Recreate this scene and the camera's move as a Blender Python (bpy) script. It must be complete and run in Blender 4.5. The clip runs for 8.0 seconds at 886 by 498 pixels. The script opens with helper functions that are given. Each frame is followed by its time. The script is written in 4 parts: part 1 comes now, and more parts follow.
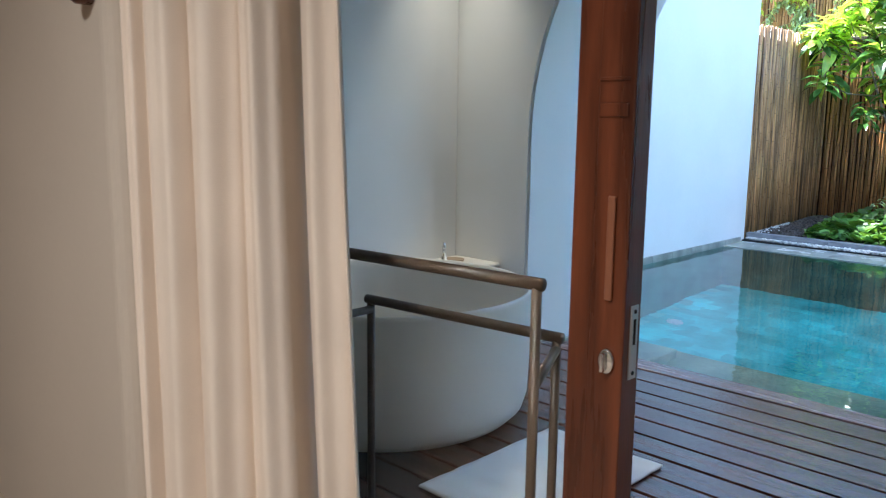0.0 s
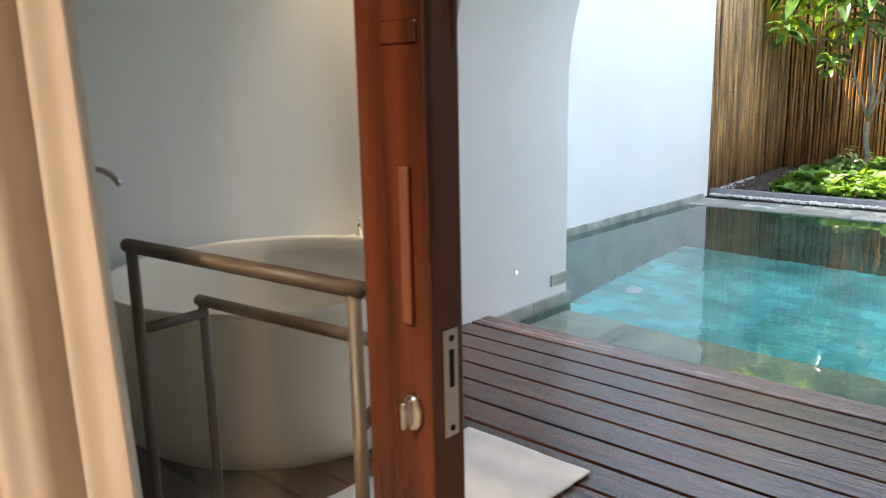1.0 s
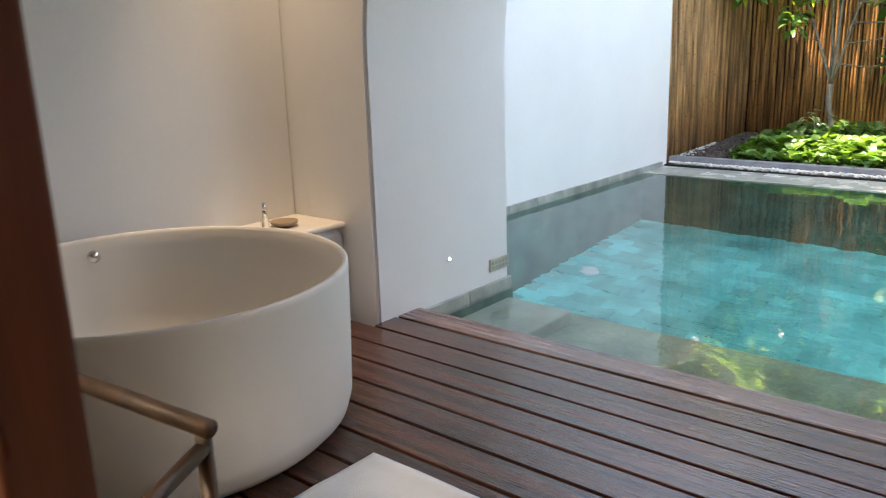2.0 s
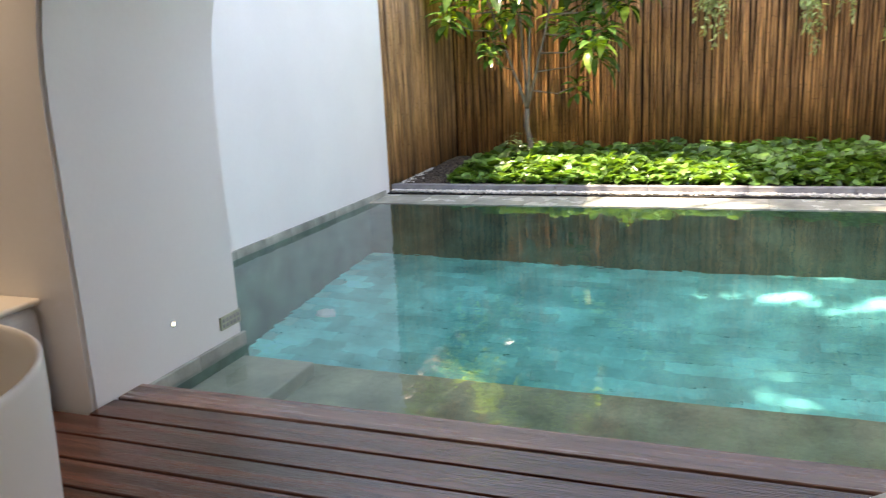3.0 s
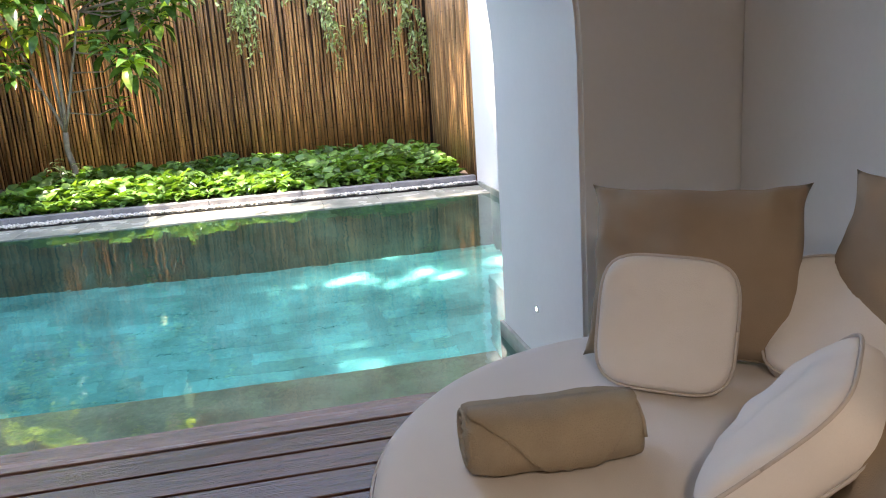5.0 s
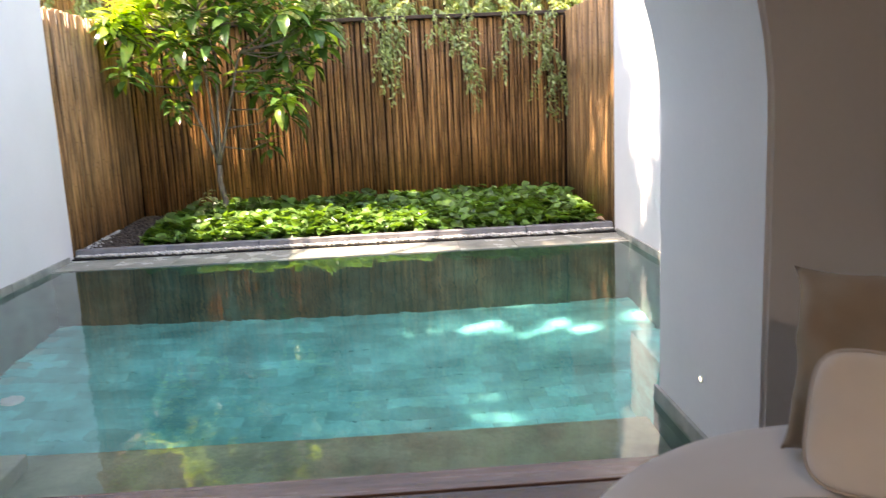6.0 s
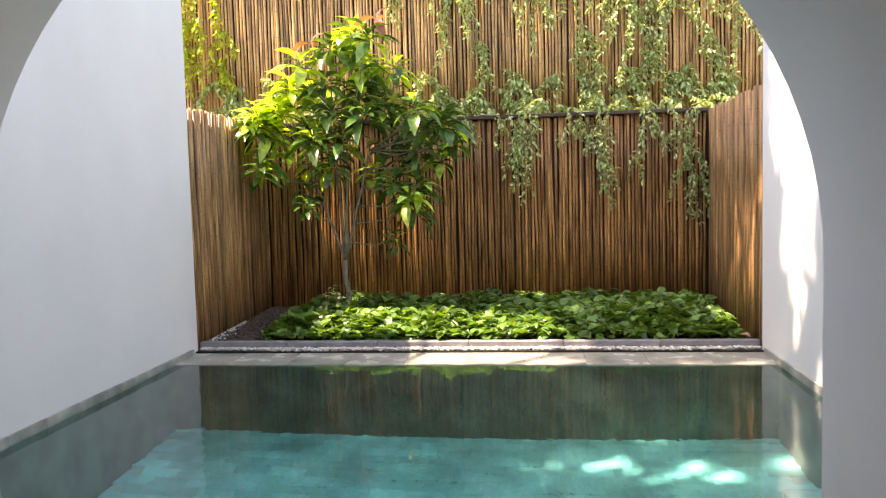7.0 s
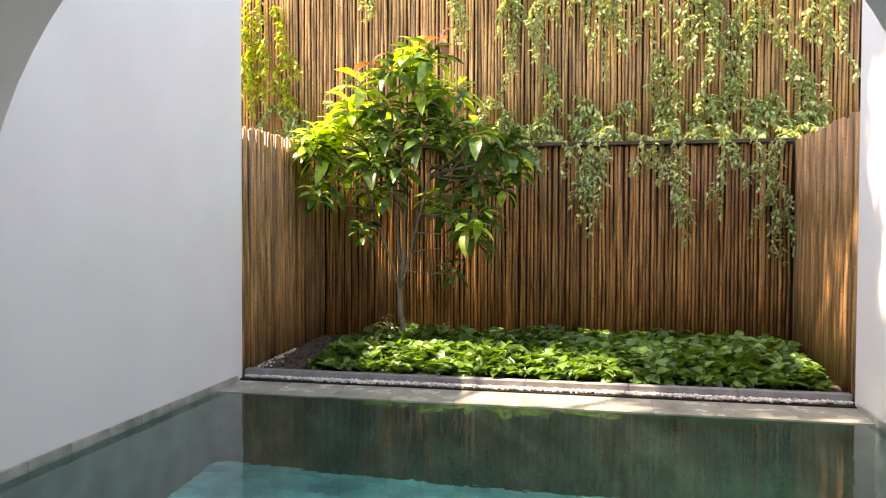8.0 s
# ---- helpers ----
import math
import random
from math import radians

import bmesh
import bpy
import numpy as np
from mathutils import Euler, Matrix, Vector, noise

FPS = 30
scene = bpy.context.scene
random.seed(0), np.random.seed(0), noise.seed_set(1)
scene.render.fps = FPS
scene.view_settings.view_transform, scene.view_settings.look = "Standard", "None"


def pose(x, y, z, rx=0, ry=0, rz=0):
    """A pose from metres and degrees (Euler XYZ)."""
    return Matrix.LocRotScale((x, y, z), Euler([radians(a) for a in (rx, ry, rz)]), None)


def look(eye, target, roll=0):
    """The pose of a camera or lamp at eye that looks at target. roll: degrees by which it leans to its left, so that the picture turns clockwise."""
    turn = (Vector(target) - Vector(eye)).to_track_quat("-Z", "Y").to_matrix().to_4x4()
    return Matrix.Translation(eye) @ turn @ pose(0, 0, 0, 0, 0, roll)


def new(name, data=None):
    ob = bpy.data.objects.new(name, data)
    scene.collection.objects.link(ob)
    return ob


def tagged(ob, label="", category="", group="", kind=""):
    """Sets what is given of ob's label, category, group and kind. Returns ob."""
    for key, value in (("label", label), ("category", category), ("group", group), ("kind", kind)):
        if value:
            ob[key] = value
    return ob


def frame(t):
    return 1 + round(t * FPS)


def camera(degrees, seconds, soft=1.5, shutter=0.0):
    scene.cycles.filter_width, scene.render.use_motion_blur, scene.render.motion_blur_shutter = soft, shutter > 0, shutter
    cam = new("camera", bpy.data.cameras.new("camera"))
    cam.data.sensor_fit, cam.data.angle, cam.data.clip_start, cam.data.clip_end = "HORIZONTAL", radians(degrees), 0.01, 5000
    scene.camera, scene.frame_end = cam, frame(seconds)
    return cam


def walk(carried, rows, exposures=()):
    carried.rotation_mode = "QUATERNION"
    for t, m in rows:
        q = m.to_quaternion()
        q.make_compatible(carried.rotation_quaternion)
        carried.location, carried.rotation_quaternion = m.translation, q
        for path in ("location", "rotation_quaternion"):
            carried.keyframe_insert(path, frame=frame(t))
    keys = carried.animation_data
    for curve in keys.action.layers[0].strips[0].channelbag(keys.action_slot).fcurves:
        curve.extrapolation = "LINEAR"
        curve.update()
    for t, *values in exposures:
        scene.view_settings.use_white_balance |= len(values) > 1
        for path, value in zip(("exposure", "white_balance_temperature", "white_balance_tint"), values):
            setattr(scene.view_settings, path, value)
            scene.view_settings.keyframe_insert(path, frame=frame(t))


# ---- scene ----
cam = camera(58.9, 8.0, soft=1.1, shutter=0.25)
PATH = [
    (0, (0.926, -3.727, 1.273), (-0.456, -2.317, 0.952), 0.7),
    (0.5, (0.88, -3.464, 1.253), (-0.48, -2.043, 0.892), -0.0),
    (1, (0.82, -3.178, 1.239), (-0.51, -1.743, 0.828), -1.2),
    (1.2, (0.845, -3.08, 1.241), (-0.492, -1.658, 0.803), -1.0),
    (2.3, (0.609, -2.584, 1.233), (-0.55, -1.039, 0.714), -2.5),
    (2.5, (0.57, -2.538, 1.253), (-0.43, -0.879, 0.755), -2.5),
    (3, (0.592, -2.531, 1.296), (-0.094, -0.711, 0.837), -2.8),
    (3.5, (0.553, -2.512, 1.261), (0.199, -0.594, 0.821), -2.8),
    (4, (0.596, -2.647, 1.264), (0.627, -0.702, 0.805), -3.3),
    (4.2, (0.626, -2.676, 1.251), (0.785, -0.739, 0.782), -3.6),
    (5.3, (0.458, -2.774, 1.214), (0.851, -0.866, 0.76), -3.7),
    (5.5, (0.402, -2.799, 1.219), (0.749, -0.878, 0.781), -3.2),
    (6, (0.368, -2.665, 1.312), (0.467, -0.702, 0.950), -2.6),
    (6.5, (0.410, -2.505, 1.400), (0.315, -0.522, 1.157), -1.9),
    (7, (0.469, -2.256, 1.484), (0.237, -0.275, 1.342), -1.5),
    (7.5, (0.434, -1.989, 1.483), (0.131, -0.013, 1.404), -0.9),
    (8, (0.509, -1.785, 1.430), (0.105, 0.173, 1.373), 0.2),
]
walk(cam, [(t, look(eye, target, roll)) for t, eye, target, roll in PATH],
     [(0, 2.98, 5500, 6), (1.2, 3.3, 7700, 13), (2.5, 3.0, 7900, 14), (3.5, 2.85, 8500, 18), (4.2, 2.95, 8100, 17), (5.5, 3.12, 7150, 15), (6, 2.75, 8300, 20), (6.5, 2.5, 8700, 22), (8, 2.25, 9200, 22)])
# ---- world, sun, exposure ----
SUN_WAY = Vector((0.46, 0.05, -0.885)).normalized()
world = bpy.data.worlds.new("sky")
scene.world = world
world.use_nodes = True
wn = world.node_tree.nodes
sky = wn.new("ShaderNodeTexSky")
sky.sky_type = "NISHITA"
sky.sun_disc = False
sky.sun_elevation = math.asin(-SUN_WAY.z)
sky.sun_rotation = math.atan2(-SUN_WAY.x, -SUN_WAY.y)
wn["Background"].inputs["Strength"].default_value = 0.15
world.node_tree.links.new(sky.outputs[0], wn["Background"].inputs["Color"])
sun = new("sun", bpy.data.lights.new("sun", "SUN"))
sun.data.energy, sun.data.angle, sun.data.color = 3.0, radians(0.6), (1.0, 0.95, 0.86)
sun.matrix_world = Matrix.Translation((-6, 2, 9)) @ SUN_WAY.to_track_quat("-Z", "Y").to_matrix().to_4x4()


# ---- materials ----
def material(name, colour, rough=0.6, metal=0.0, vary=0.15, scale=6.0, bump=0.2, fine=120.0, spread=0.0, tint=None,
             stretch=(1, 1, 1), per_object=False, per_island=False, spec=0.5, whole=False):
    """A plain surface with blotches, grain and relief; spread: how far single pieces differ."""
    m = bpy.data.materials.new(name)
    m.use_nodes = True
    n, l = m.node_tree.nodes, m.node_tree.links
    b = n["Principled BSDF"]
    co = n.new("ShaderNodeTexCoord")
    mp = n.new("ShaderNodeMapping")
    mp.inputs["Scale"].default_value = stretch
    l.new(co.outputs["Object"], mp.inputs["Vector"])
    source = mp.outputs[0]
    rnd = None
    if per_object:
        rnd = n.new("ShaderNodeObjectInfo").outputs["Random"]
    if per_island:
        rnd = n.new("ShaderNodeNewGeometry").outputs["Random Per Island"]
    if whole:
        l.new(n.new("ShaderNodeNewGeometry").outputs["Position"], mp.inputs["Vector"])
    if rnd is not None and not whole:
        mul = n.new("ShaderNodeMath")
        mul.operation = "MULTIPLY"
        mul.inputs[1].default_value = 37.0
        l.new(rnd, mul.inputs[0])
        add = n.new("ShaderNodeVectorMath")
        add.operation = "ADD"
        l.new(source, add.inputs[0])
        l.new(mul.outputs[0], add.inputs[1])
        source = add.outputs[0]
    big = n.new("ShaderNodeTexNoise")
    big.inputs["Scale"].default_value = scale
    big.inputs["Detail"].default_value = 5
    l.new(source, big.inputs["Vector"])
    small = n.new("ShaderNodeTexNoise")
    small.inputs["Scale"].default_value = fine
    small.inputs["Detail"].default_value = 3
    l.new(source, small.inputs["Vector"])
    ramp = n.new("ShaderNodeValToRGB")
    t = tint or colour
    ramp.color_ramp.elements[0].position = 0.3
    ramp.color_ramp.elements[1].position = 0.72
    ramp.color_ramp.elements[0].color = (*[c * (1 - vary) for c in t], 1)
    ramp.color_ramp.elements[1].color = (*[min(1, c * (1 + vary)) for c in colour], 1)
    l.new(big.outputs["Fac"], ramp.inputs["Fac"])
    hsv = n.new("ShaderNodeHueSaturation")
    l.new(ramp.outputs["Color"], hsv.inputs["Color"])
    grain = n.new("ShaderNodeMapRange")
    grain.inputs["To Min"].default_value = 1 - vary * 0.6
    grain.inputs["To Max"].default_value = 1 + vary * 0.6
    l.new(small.outputs["Fac"], grain.inputs["Value"])
    value = grain.outputs[0]
    if rnd is not None and spread:
        mr = n.new("ShaderNodeMapRange")
        mr.inputs["To Min"].default_value = 1 - spread
        mr.inputs["To Max"].default_value = 1 + spread
        l.new(rnd, mr.inputs["Value"])
        mm = n.new("ShaderNodeMath")
        mm.operation = "MULTIPLY"
        l.new(mr.outputs[0], mm.inputs[0])
        l.new(value, mm.inputs[1])
        value = mm.outputs[0]
    l.new(value, hsv.inputs["Value"])
    l.new(hsv.outputs[0], b.inputs["Base Color"])
    rr = n.new("ShaderNodeMapRange")
    rr.inputs["To Min"].default_value = max(0.02, rough - 0.12)
    rr.inputs["To Max"].default_value = min(1, rough + 0.12)
    l.new(big.outputs["Fac"], rr.inputs["Value"])
    l.new(rr.outputs[0], b.inputs["Roughness"])
    b.inputs["Metallic"].default_value = metal
    b.inputs["Specular IOR Level"].default_value = spec
    if bump:
        mix = n.new("ShaderNodeMath")
        mix.operation = "ADD"
        l.new(big.outputs["Fac"], mix.inputs[0])
        l.new(small.outputs["Fac"], mix.inputs[1])
        bp = n.new("ShaderNodeBump")
        bp.inputs["Strength"].default_value = bump
        bp.inputs["Distance"].default_value = 0.004
        l.new(mix.outputs[0], bp.inputs["Height"])
        l.new(bp.outputs[0], b.inputs["Normal"])
    return m


def leafy(name, colour, tint, spread=0.35, through_light=0.35, rough=0.4):
    m = material(name, colour, rough, vary=0.25, scale=9, bump=0.15, fine=60, spread=spread, tint=tint, per_island=True)
    n, l = m.node_tree.nodes, m.node_tree.links
    b, out = n["Principled BSDF"], n["Material Output"]
    tr = n.new("ShaderNodeBsdfTranslucent")
    colour_link = b.inputs["Base Color"].links[0].from_socket
    warm = n.new("ShaderNodeMix")
    warm.data_type, warm.blend_type = "RGBA", "MULTIPLY"
    warm.inputs["Factor"].default_value = 1.0
    warm.inputs["B"].default_value = (1.6, 1.5, 0.5, 1)
    l.new(colour_link, warm.inputs["A"])
    l.new(warm.outputs["Result"], tr.inputs["Color"])
    mix = n.new("ShaderNodeMixShader")
    mix.inputs[0].default_value = through_light
    l.new(b.outputs[0], mix.inputs[1])
    l.new(tr.outputs[0], mix.inputs[2])
    l.new(mix.outputs[0], out.inputs["Surface"])
    return m


def bamboo_material(name, dark, light, spread=0.34):
    m = material(name, light, 0.42, vary=0.35, scale=3.0, bump=0.25, fine=40, tint=dark, stretch=(6, 6, 0.7), per_object=True, spread=spread)
    n, l = m.node_tree.nodes, m.node_tree.links
    b = n["Principled BSDF"]
    co = n.new("ShaderNodeTexCoord")
    sep = n.new("ShaderNodeSeparateXYZ")
    l.new(co.outputs["Object"], sep.inputs[0])
    info = n.new("ShaderNodeObjectInfo")
    off = n.new("ShaderNodeMath")
    off.operation = "MULTIPLY_ADD"
    off.inputs[1].default_value = 1.0
    l.new(sep.outputs["Z"], off.inputs[0])
    l.new(info.outputs["Random"], off.inputs[2])
    wave = n.new("ShaderNodeMath")
    wave.operation = "PINGPONG"
    wave.inputs[1].default_value = 0.17
    l.new(off.outputs[0], wave.inputs[0])
    ring = n.new("ShaderNodeMapRange")
    ring.inputs["From Min"].default_value = 0.0
    ring.inputs["From Max"].default_value = 0.008
    ring.inputs["To Min"].default_value = 0.45
    l.new(wave.outputs[0], ring.inputs["Value"])
    old = b.inputs["Base Color"].links[0].from_socket
    mx = n.new("ShaderNodeMix")
    mx.data_type, mx.blend_type = "RGBA", "MULTIPLY"
    mx.inputs["Factor"].default_value = 1.0
    l.new(old, mx.inputs["A"])
    l.new(ring.outputs[0], mx.inputs["B"])
    l.new(mx.outputs["Result"], b.inputs["Base Color"])
    return m


PLASTER = material("white_plaster", (0.83, 0.83, 0.825), 0.85, vary=0.035, scale=1.3, bump=0.12, fine=45)
PLASTER_IN = material("beige_plaster", (0.52, 0.45, 0.37), 0.85, vary=0.04, scale=1.5, bump=0.1, fine=50)
STONE = material("green_stone", (0.40, 0.41, 0.37), 0.55, vary=0.2, scale=5, bump=0.5, fine=60, tint=(0.30, 0.32, 0.28), per_object=True, spread=0.05)
POOL_WALL = material("wet_dark_stone", (0.12, 0.205, 0.165), 0.6, vary=0.45, scale=4, bump=0.3, fine=30, stretch=(1, 1, 0.35))
POOL_TILE = material("turquoise_stone_tile", (0.21, 0.81, 0.75), 0.6, vary=0.26, scale=1.7, bump=0.3, fine=24, tint=(0.095, 0.56, 0.54), per_object=True, spread=0.15, whole=True)
POOL_TILE_FAR = material("turquoise_stone_tiles", (0.21, 0.81, 0.75), 0.6, vary=0.26, scale=1.7, bump=0.3, fine=24, tint=(0.095, 0.56, 0.54), per_island=True, spread=0.15, whole=True)
GROUT = material("grout", (0.28, 0.74, 0.68), 0.8, vary=0.2)
PORCELAIN = material("white_porcelain", (0.90, 0.93, 0.93), 0.3, vary=0.03)
BENCH = material("olive_stone", (0.30, 0.34, 0.24), 0.6, vary=0.4, scale=4, bump=0.3, fine=40)
STEP = material("pale_olive_stone", (0.44, 0.45, 0.35), 0.6, vary=0.25, scale=4, bump=0.3, fine=40)
COPING = material("wet_grey_green_stone", (0.42, 0.41, 0.35), 0.25, vary=0.3, scale=3, bump=0.3, fine=50, per_object=True, spread=0.03)
CURB = material("grey_stone_curb", (0.27, 0.26, 0.27), 0.5, vary=0.25, scale=6, bump=0.4, fine=80)
SOIL = material("dark_soil", (0.055, 0.038, 0.028), 0.95, vary=0.4, scale=8, bump=0.9, fine=60)
GRAVEL = material("dark_gravel", (0.10, 0.075, 0.06), 0.8, vary=0.3, scale=20, spread=0.5, per_island=True)
PEBBLE = material("white_pebble", (0.72, 0.68, 0.62), 0.6, vary=0.15, scale=20, spread=0.25, per_island=True)
DECK = material("dark_red_hardwood", (0.098, 0.040, 0.026), 0.14, vary=0.30, scale=2.2, bump=0.35, fine=26, tint=(0.048, 0.020, 0.013), stretch=(0.5, 9, 9), per_object=True, spread=0.22, spec=0.7)
DECK_EDGE = material("weathered_hardwood", (0.22, 0.125, 0.10), 0.26, vary=0.4, scale=2.2, bump=0.4, fine=26, tint=(0.13, 0.066, 0.05), stretch=(0.6, 9, 9), per_object=True, spread=0.1, spec=0.9)
# Dark brown for the added fence backing: shade between the poles as a colour.
FENCE_BACK = material("gap_shade_brown", (0.055, 0.026, 0.012), 0.9, vary=0.3, stretch=(20, 20, 1))
# Near-black, mainly for the shade in gaps, holes and under the deck.
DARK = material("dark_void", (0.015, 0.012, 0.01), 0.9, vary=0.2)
PULL_WOOD = material("worn_red_wood", (0.26, 0.10, 0.05), 0.4, vary=0.2, scale=4, stretch=(8, 8, 1))
DOOR_WOOD = material("polished_red_wood", (0.135, 0.036, 0.013), 0.30, vary=0.35, scale=2.5, bump=0.12, fine=30, tint=(0.085, 0.023, 0.010), stretch=(10, 10, 0.7))
RACK_WOOD = material("brown_wood", (0.075, 0.042, 0.024), 0.45, vary=0.3, scale=4, bump=0.15, fine=40, stretch=(4, 4, 4))
CHROME = material("chrome", (0.75, 0.76, 0.77), 0.12, metal=1.0, vary=0.03, bump=0)
STEEL = material("brushed_steel", (0.55, 0.54, 0.52), 0.35, metal=1.0, vary=0.08, bump=0.05)
TUB = material("cream_tub", (0.80, 0.76, 0.70), 0.42, vary=0.02, scale=2, bump=0.03)
CURTAIN = material("cream_curtain_cloth", (0.78, 0.67, 0.56), 0.9, vary=0.06, scale=3, bump=0.25, fine=420)
MATTRESS = material("cream_canvas", (0.72, 0.67, 0.62), 0.9, vary=0.04, scale=4, bump=0.3, fine=500)
WHITE_CLOTH = material("white_cotton", (0.86, 0.83, 0.81), 0.9, vary=0.04, scale=5, bump=0.3, fine=400)
PIPING = material("grey_piping", (0.60, 0.55, 0.52), 0.9, vary=0.05)
TAN = material("tan_linen", (0.37, 0.285, 0.205), 0.92, vary=0.10, scale=6, bump=0.4, fine=450)
TOWEL = material("olive_tan_towel", (0.38, 0.315, 0.23), 0.95, vary=0.12, scale=8, bump=0.8, fine=300)
MAT_CLOTH = material("white_terry", (0.78, 0.75, 0.72), 0.95, vary=0.06, scale=6, bump=0.8, fine=300)
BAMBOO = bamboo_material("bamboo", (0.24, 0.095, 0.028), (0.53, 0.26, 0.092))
# Lighter copy of the bamboo: sun on the upper screen put into its colour.
BAMBOO_UP = bamboo_material("sunlit_bamboo", (0.36, 0.175, 0.065), (0.70, 0.41, 0.17))
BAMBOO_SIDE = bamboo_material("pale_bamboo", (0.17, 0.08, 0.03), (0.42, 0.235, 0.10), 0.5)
BARK = material("grey_bark", (0.27, 0.22, 0.165), 0.9, vary=0.35, scale=14, bump=0.8, fine=60)
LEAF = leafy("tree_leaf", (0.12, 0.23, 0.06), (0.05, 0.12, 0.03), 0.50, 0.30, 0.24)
# Lighter copy of the tree leaf: sunlight on the crown painted as yellow-green.
LEAF_SUNLIT = leafy("sunlit_tree_leaf", (0.48, 0.64, 0.12), (0.26, 0.42, 0.06), 0.35, 0.50, 0.28)
LEAF_YOUNG = leafy("red_young_leaf", (0.50, 0.19, 0.14), (0.40, 0.14, 0.10), 0.2, 0.3)
COVER = leafy("ground_leaf", (0.155, 0.29, 0.065), (0.07, 0.165, 0.035), 0.55, 0.3, 0.35)
VINE = leafy("vine_leaf", (0.54, 0.62, 0.31), (0.34, 0.42, 0.19), 0.4, 0.3, 0.5)
BRIGHT = leafy("bright_leaf", (0.50, 0.56, 0.09), (0.34, 0.44, 0.06), 0.35, 0.45, 0.4)
VINE_STEM = material("vine_stem", (0.36, 0.30, 0.18), 0.8, vary=0.2)
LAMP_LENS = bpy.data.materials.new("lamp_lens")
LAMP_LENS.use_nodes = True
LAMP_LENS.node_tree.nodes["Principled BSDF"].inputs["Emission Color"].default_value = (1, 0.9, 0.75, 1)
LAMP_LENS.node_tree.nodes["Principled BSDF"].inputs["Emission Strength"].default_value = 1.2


def clear(name, colour, ior, bump=0.0):
    m = bpy.data.materials.new(name)
    m.use_nodes = True
    n, l = m.node_tree.nodes, m.node_tree.links
    b = n["Principled BSDF"]
    b.inputs["Base Color"].default_value = (*colour, 1)
    b.inputs["Transmission Weight"].default_value = 1.0
    b.inputs["Roughness"].default_value = 0.0
    b.inputs["IOR"].default_value = ior
    if bump:
        co = n.new("ShaderNodeTexCoord")
        a = n.new("ShaderNodeTexNoise")
        a.inputs["Scale"].default_value = 2.6
        a.inputs["Detail"].default_value = 2
        c = n.new("ShaderNodeTexNoise")
        c.inputs["Scale"].default_value = 17
        c.inputs["Detail"].default_value = 1
        l.new(co.outputs["Object"], a.inputs["Vector"])
        l.new(co.outputs["Object"], c.inputs["Vector"])
        ad = n.new("ShaderNodeMath")
        ad.operation = "MULTIPLY_ADD"
        ad.inputs[1].default_value = 0.16
        l.new(c.outputs["Fac"], ad.inputs[0])
        l.new(a.outputs["Fac"], ad.inputs[2])
        bp = n.new("ShaderNodeBump")
        bp.inputs["Strength"].default_value = 1.0
        bp.inputs["Distance"].default_value = bump
        l.new(ad.outputs[0], bp.inputs["Height"])
        l.new(bp.outputs[0], b.inputs["Normal"])
    return m


WATER = clear("clear_water", (0.82, 1.0, 1.0), 1.33, 0.0038)
GLASS = clear("greenish_glass", (0.925, 0.985, 0.965), 1.3)
GLASS_GLOSS = clear("bottle_glass", (0.95, 0.97, 0.97), 1.45)


# ---- building helpers ----
def smooth(me, on=True):
    me.polygons.foreach_set("use_smooth", [on] * len(me.polygons))
    return me


def mesh_of(name, bm, mat, soft=False):
    me = bpy.data.meshes.new(name)
    bmesh.ops.recalc_face_normals(bm, faces=bm.faces)
    bm.to_mesh(me)
    bm.free()
    me.materials.append(mat)
    return smooth(me, soft)


def part(name, bm, mat, parent, label="", soft=False, at=None):
    ob = new(name, mesh_of(name, bm, mat, soft))
    ob.parent = parent
    if at is not None:
        ob.matrix_basis = at
    return tagged(ob, label)


def piece(name, me, parent, m, mat=None):
    ob = new(name, me)
    ob.parent = parent
    ob.matrix_basis = m
    return ob


def thing(name, label, category, group="", kind="", at=(0, 0, 0)):
    ob = new(name)
    ob.empty_display_size = 0.1
    ob.location = at
    return tagged(ob, label, category, group, kind)


def solid(name, bm, mat, label, category, group="", kind="", soft=False):
    return tagged(new(name, mesh_of(name, bm, mat, soft)), label, category, group, kind)


def box(a, b, bevel=0.0, segments=2, into=None):
    bm = bmesh.new()
    bmesh.ops.create_cube(bm, size=1)
    for v in bm.verts:
        v.co = Vector([(a[i] + b[i]) / 2 + v.co[i] * (b[i] - a[i]) for i in range(3)])
    if bevel:
        bmesh.ops.bevel(bm, geom=bm.edges[:], offset=bevel, segments=segments, affect="EDGES", profile=0.5)
    if into is not None:
        me = bpy.data.meshes.new("tmp")
        bm.to_mesh(me)
        bm.free()
        into.from_mesh(me)
        bpy.data.meshes.remove(me)
        return into
    return bm


def tube(bm, points, radii, n=8, caps=True):
    """A round bar along points."""
    points = [Vector(p) for p in points]
    if not hasattr(radii, "__len__"):
        radii = [radii] * len(points)
    rings, side = [], None
    for i, p in enumerate(points):
        d = (points[min(i + 1, len(points) - 1)] - points[max(i - 1, 0)]).normalized()
        if side is None:
            side = d.orthogonal().normalized()
        side = (side - d * side.dot(d))
        side = side.normalized() if side.length > 1e-5 else d.orthogonal().normalized()
        up = d.cross(side)
        rings.append([bm.verts.new(p + (side * math.cos(a) + up * math.sin(a)) * radii[i])
                      for a in [2 * math.pi * k / n for k in range(n)]])
    for r, s in zip(rings, rings[1:]):
        for k in range(n):
            bm.faces.new((r[k], r[(k + 1) % n], s[(k + 1) % n], s[k]))
    if caps:
        bm.faces.new(list(reversed(rings[0])))
        bm.faces.new(rings[-1])
    return bm


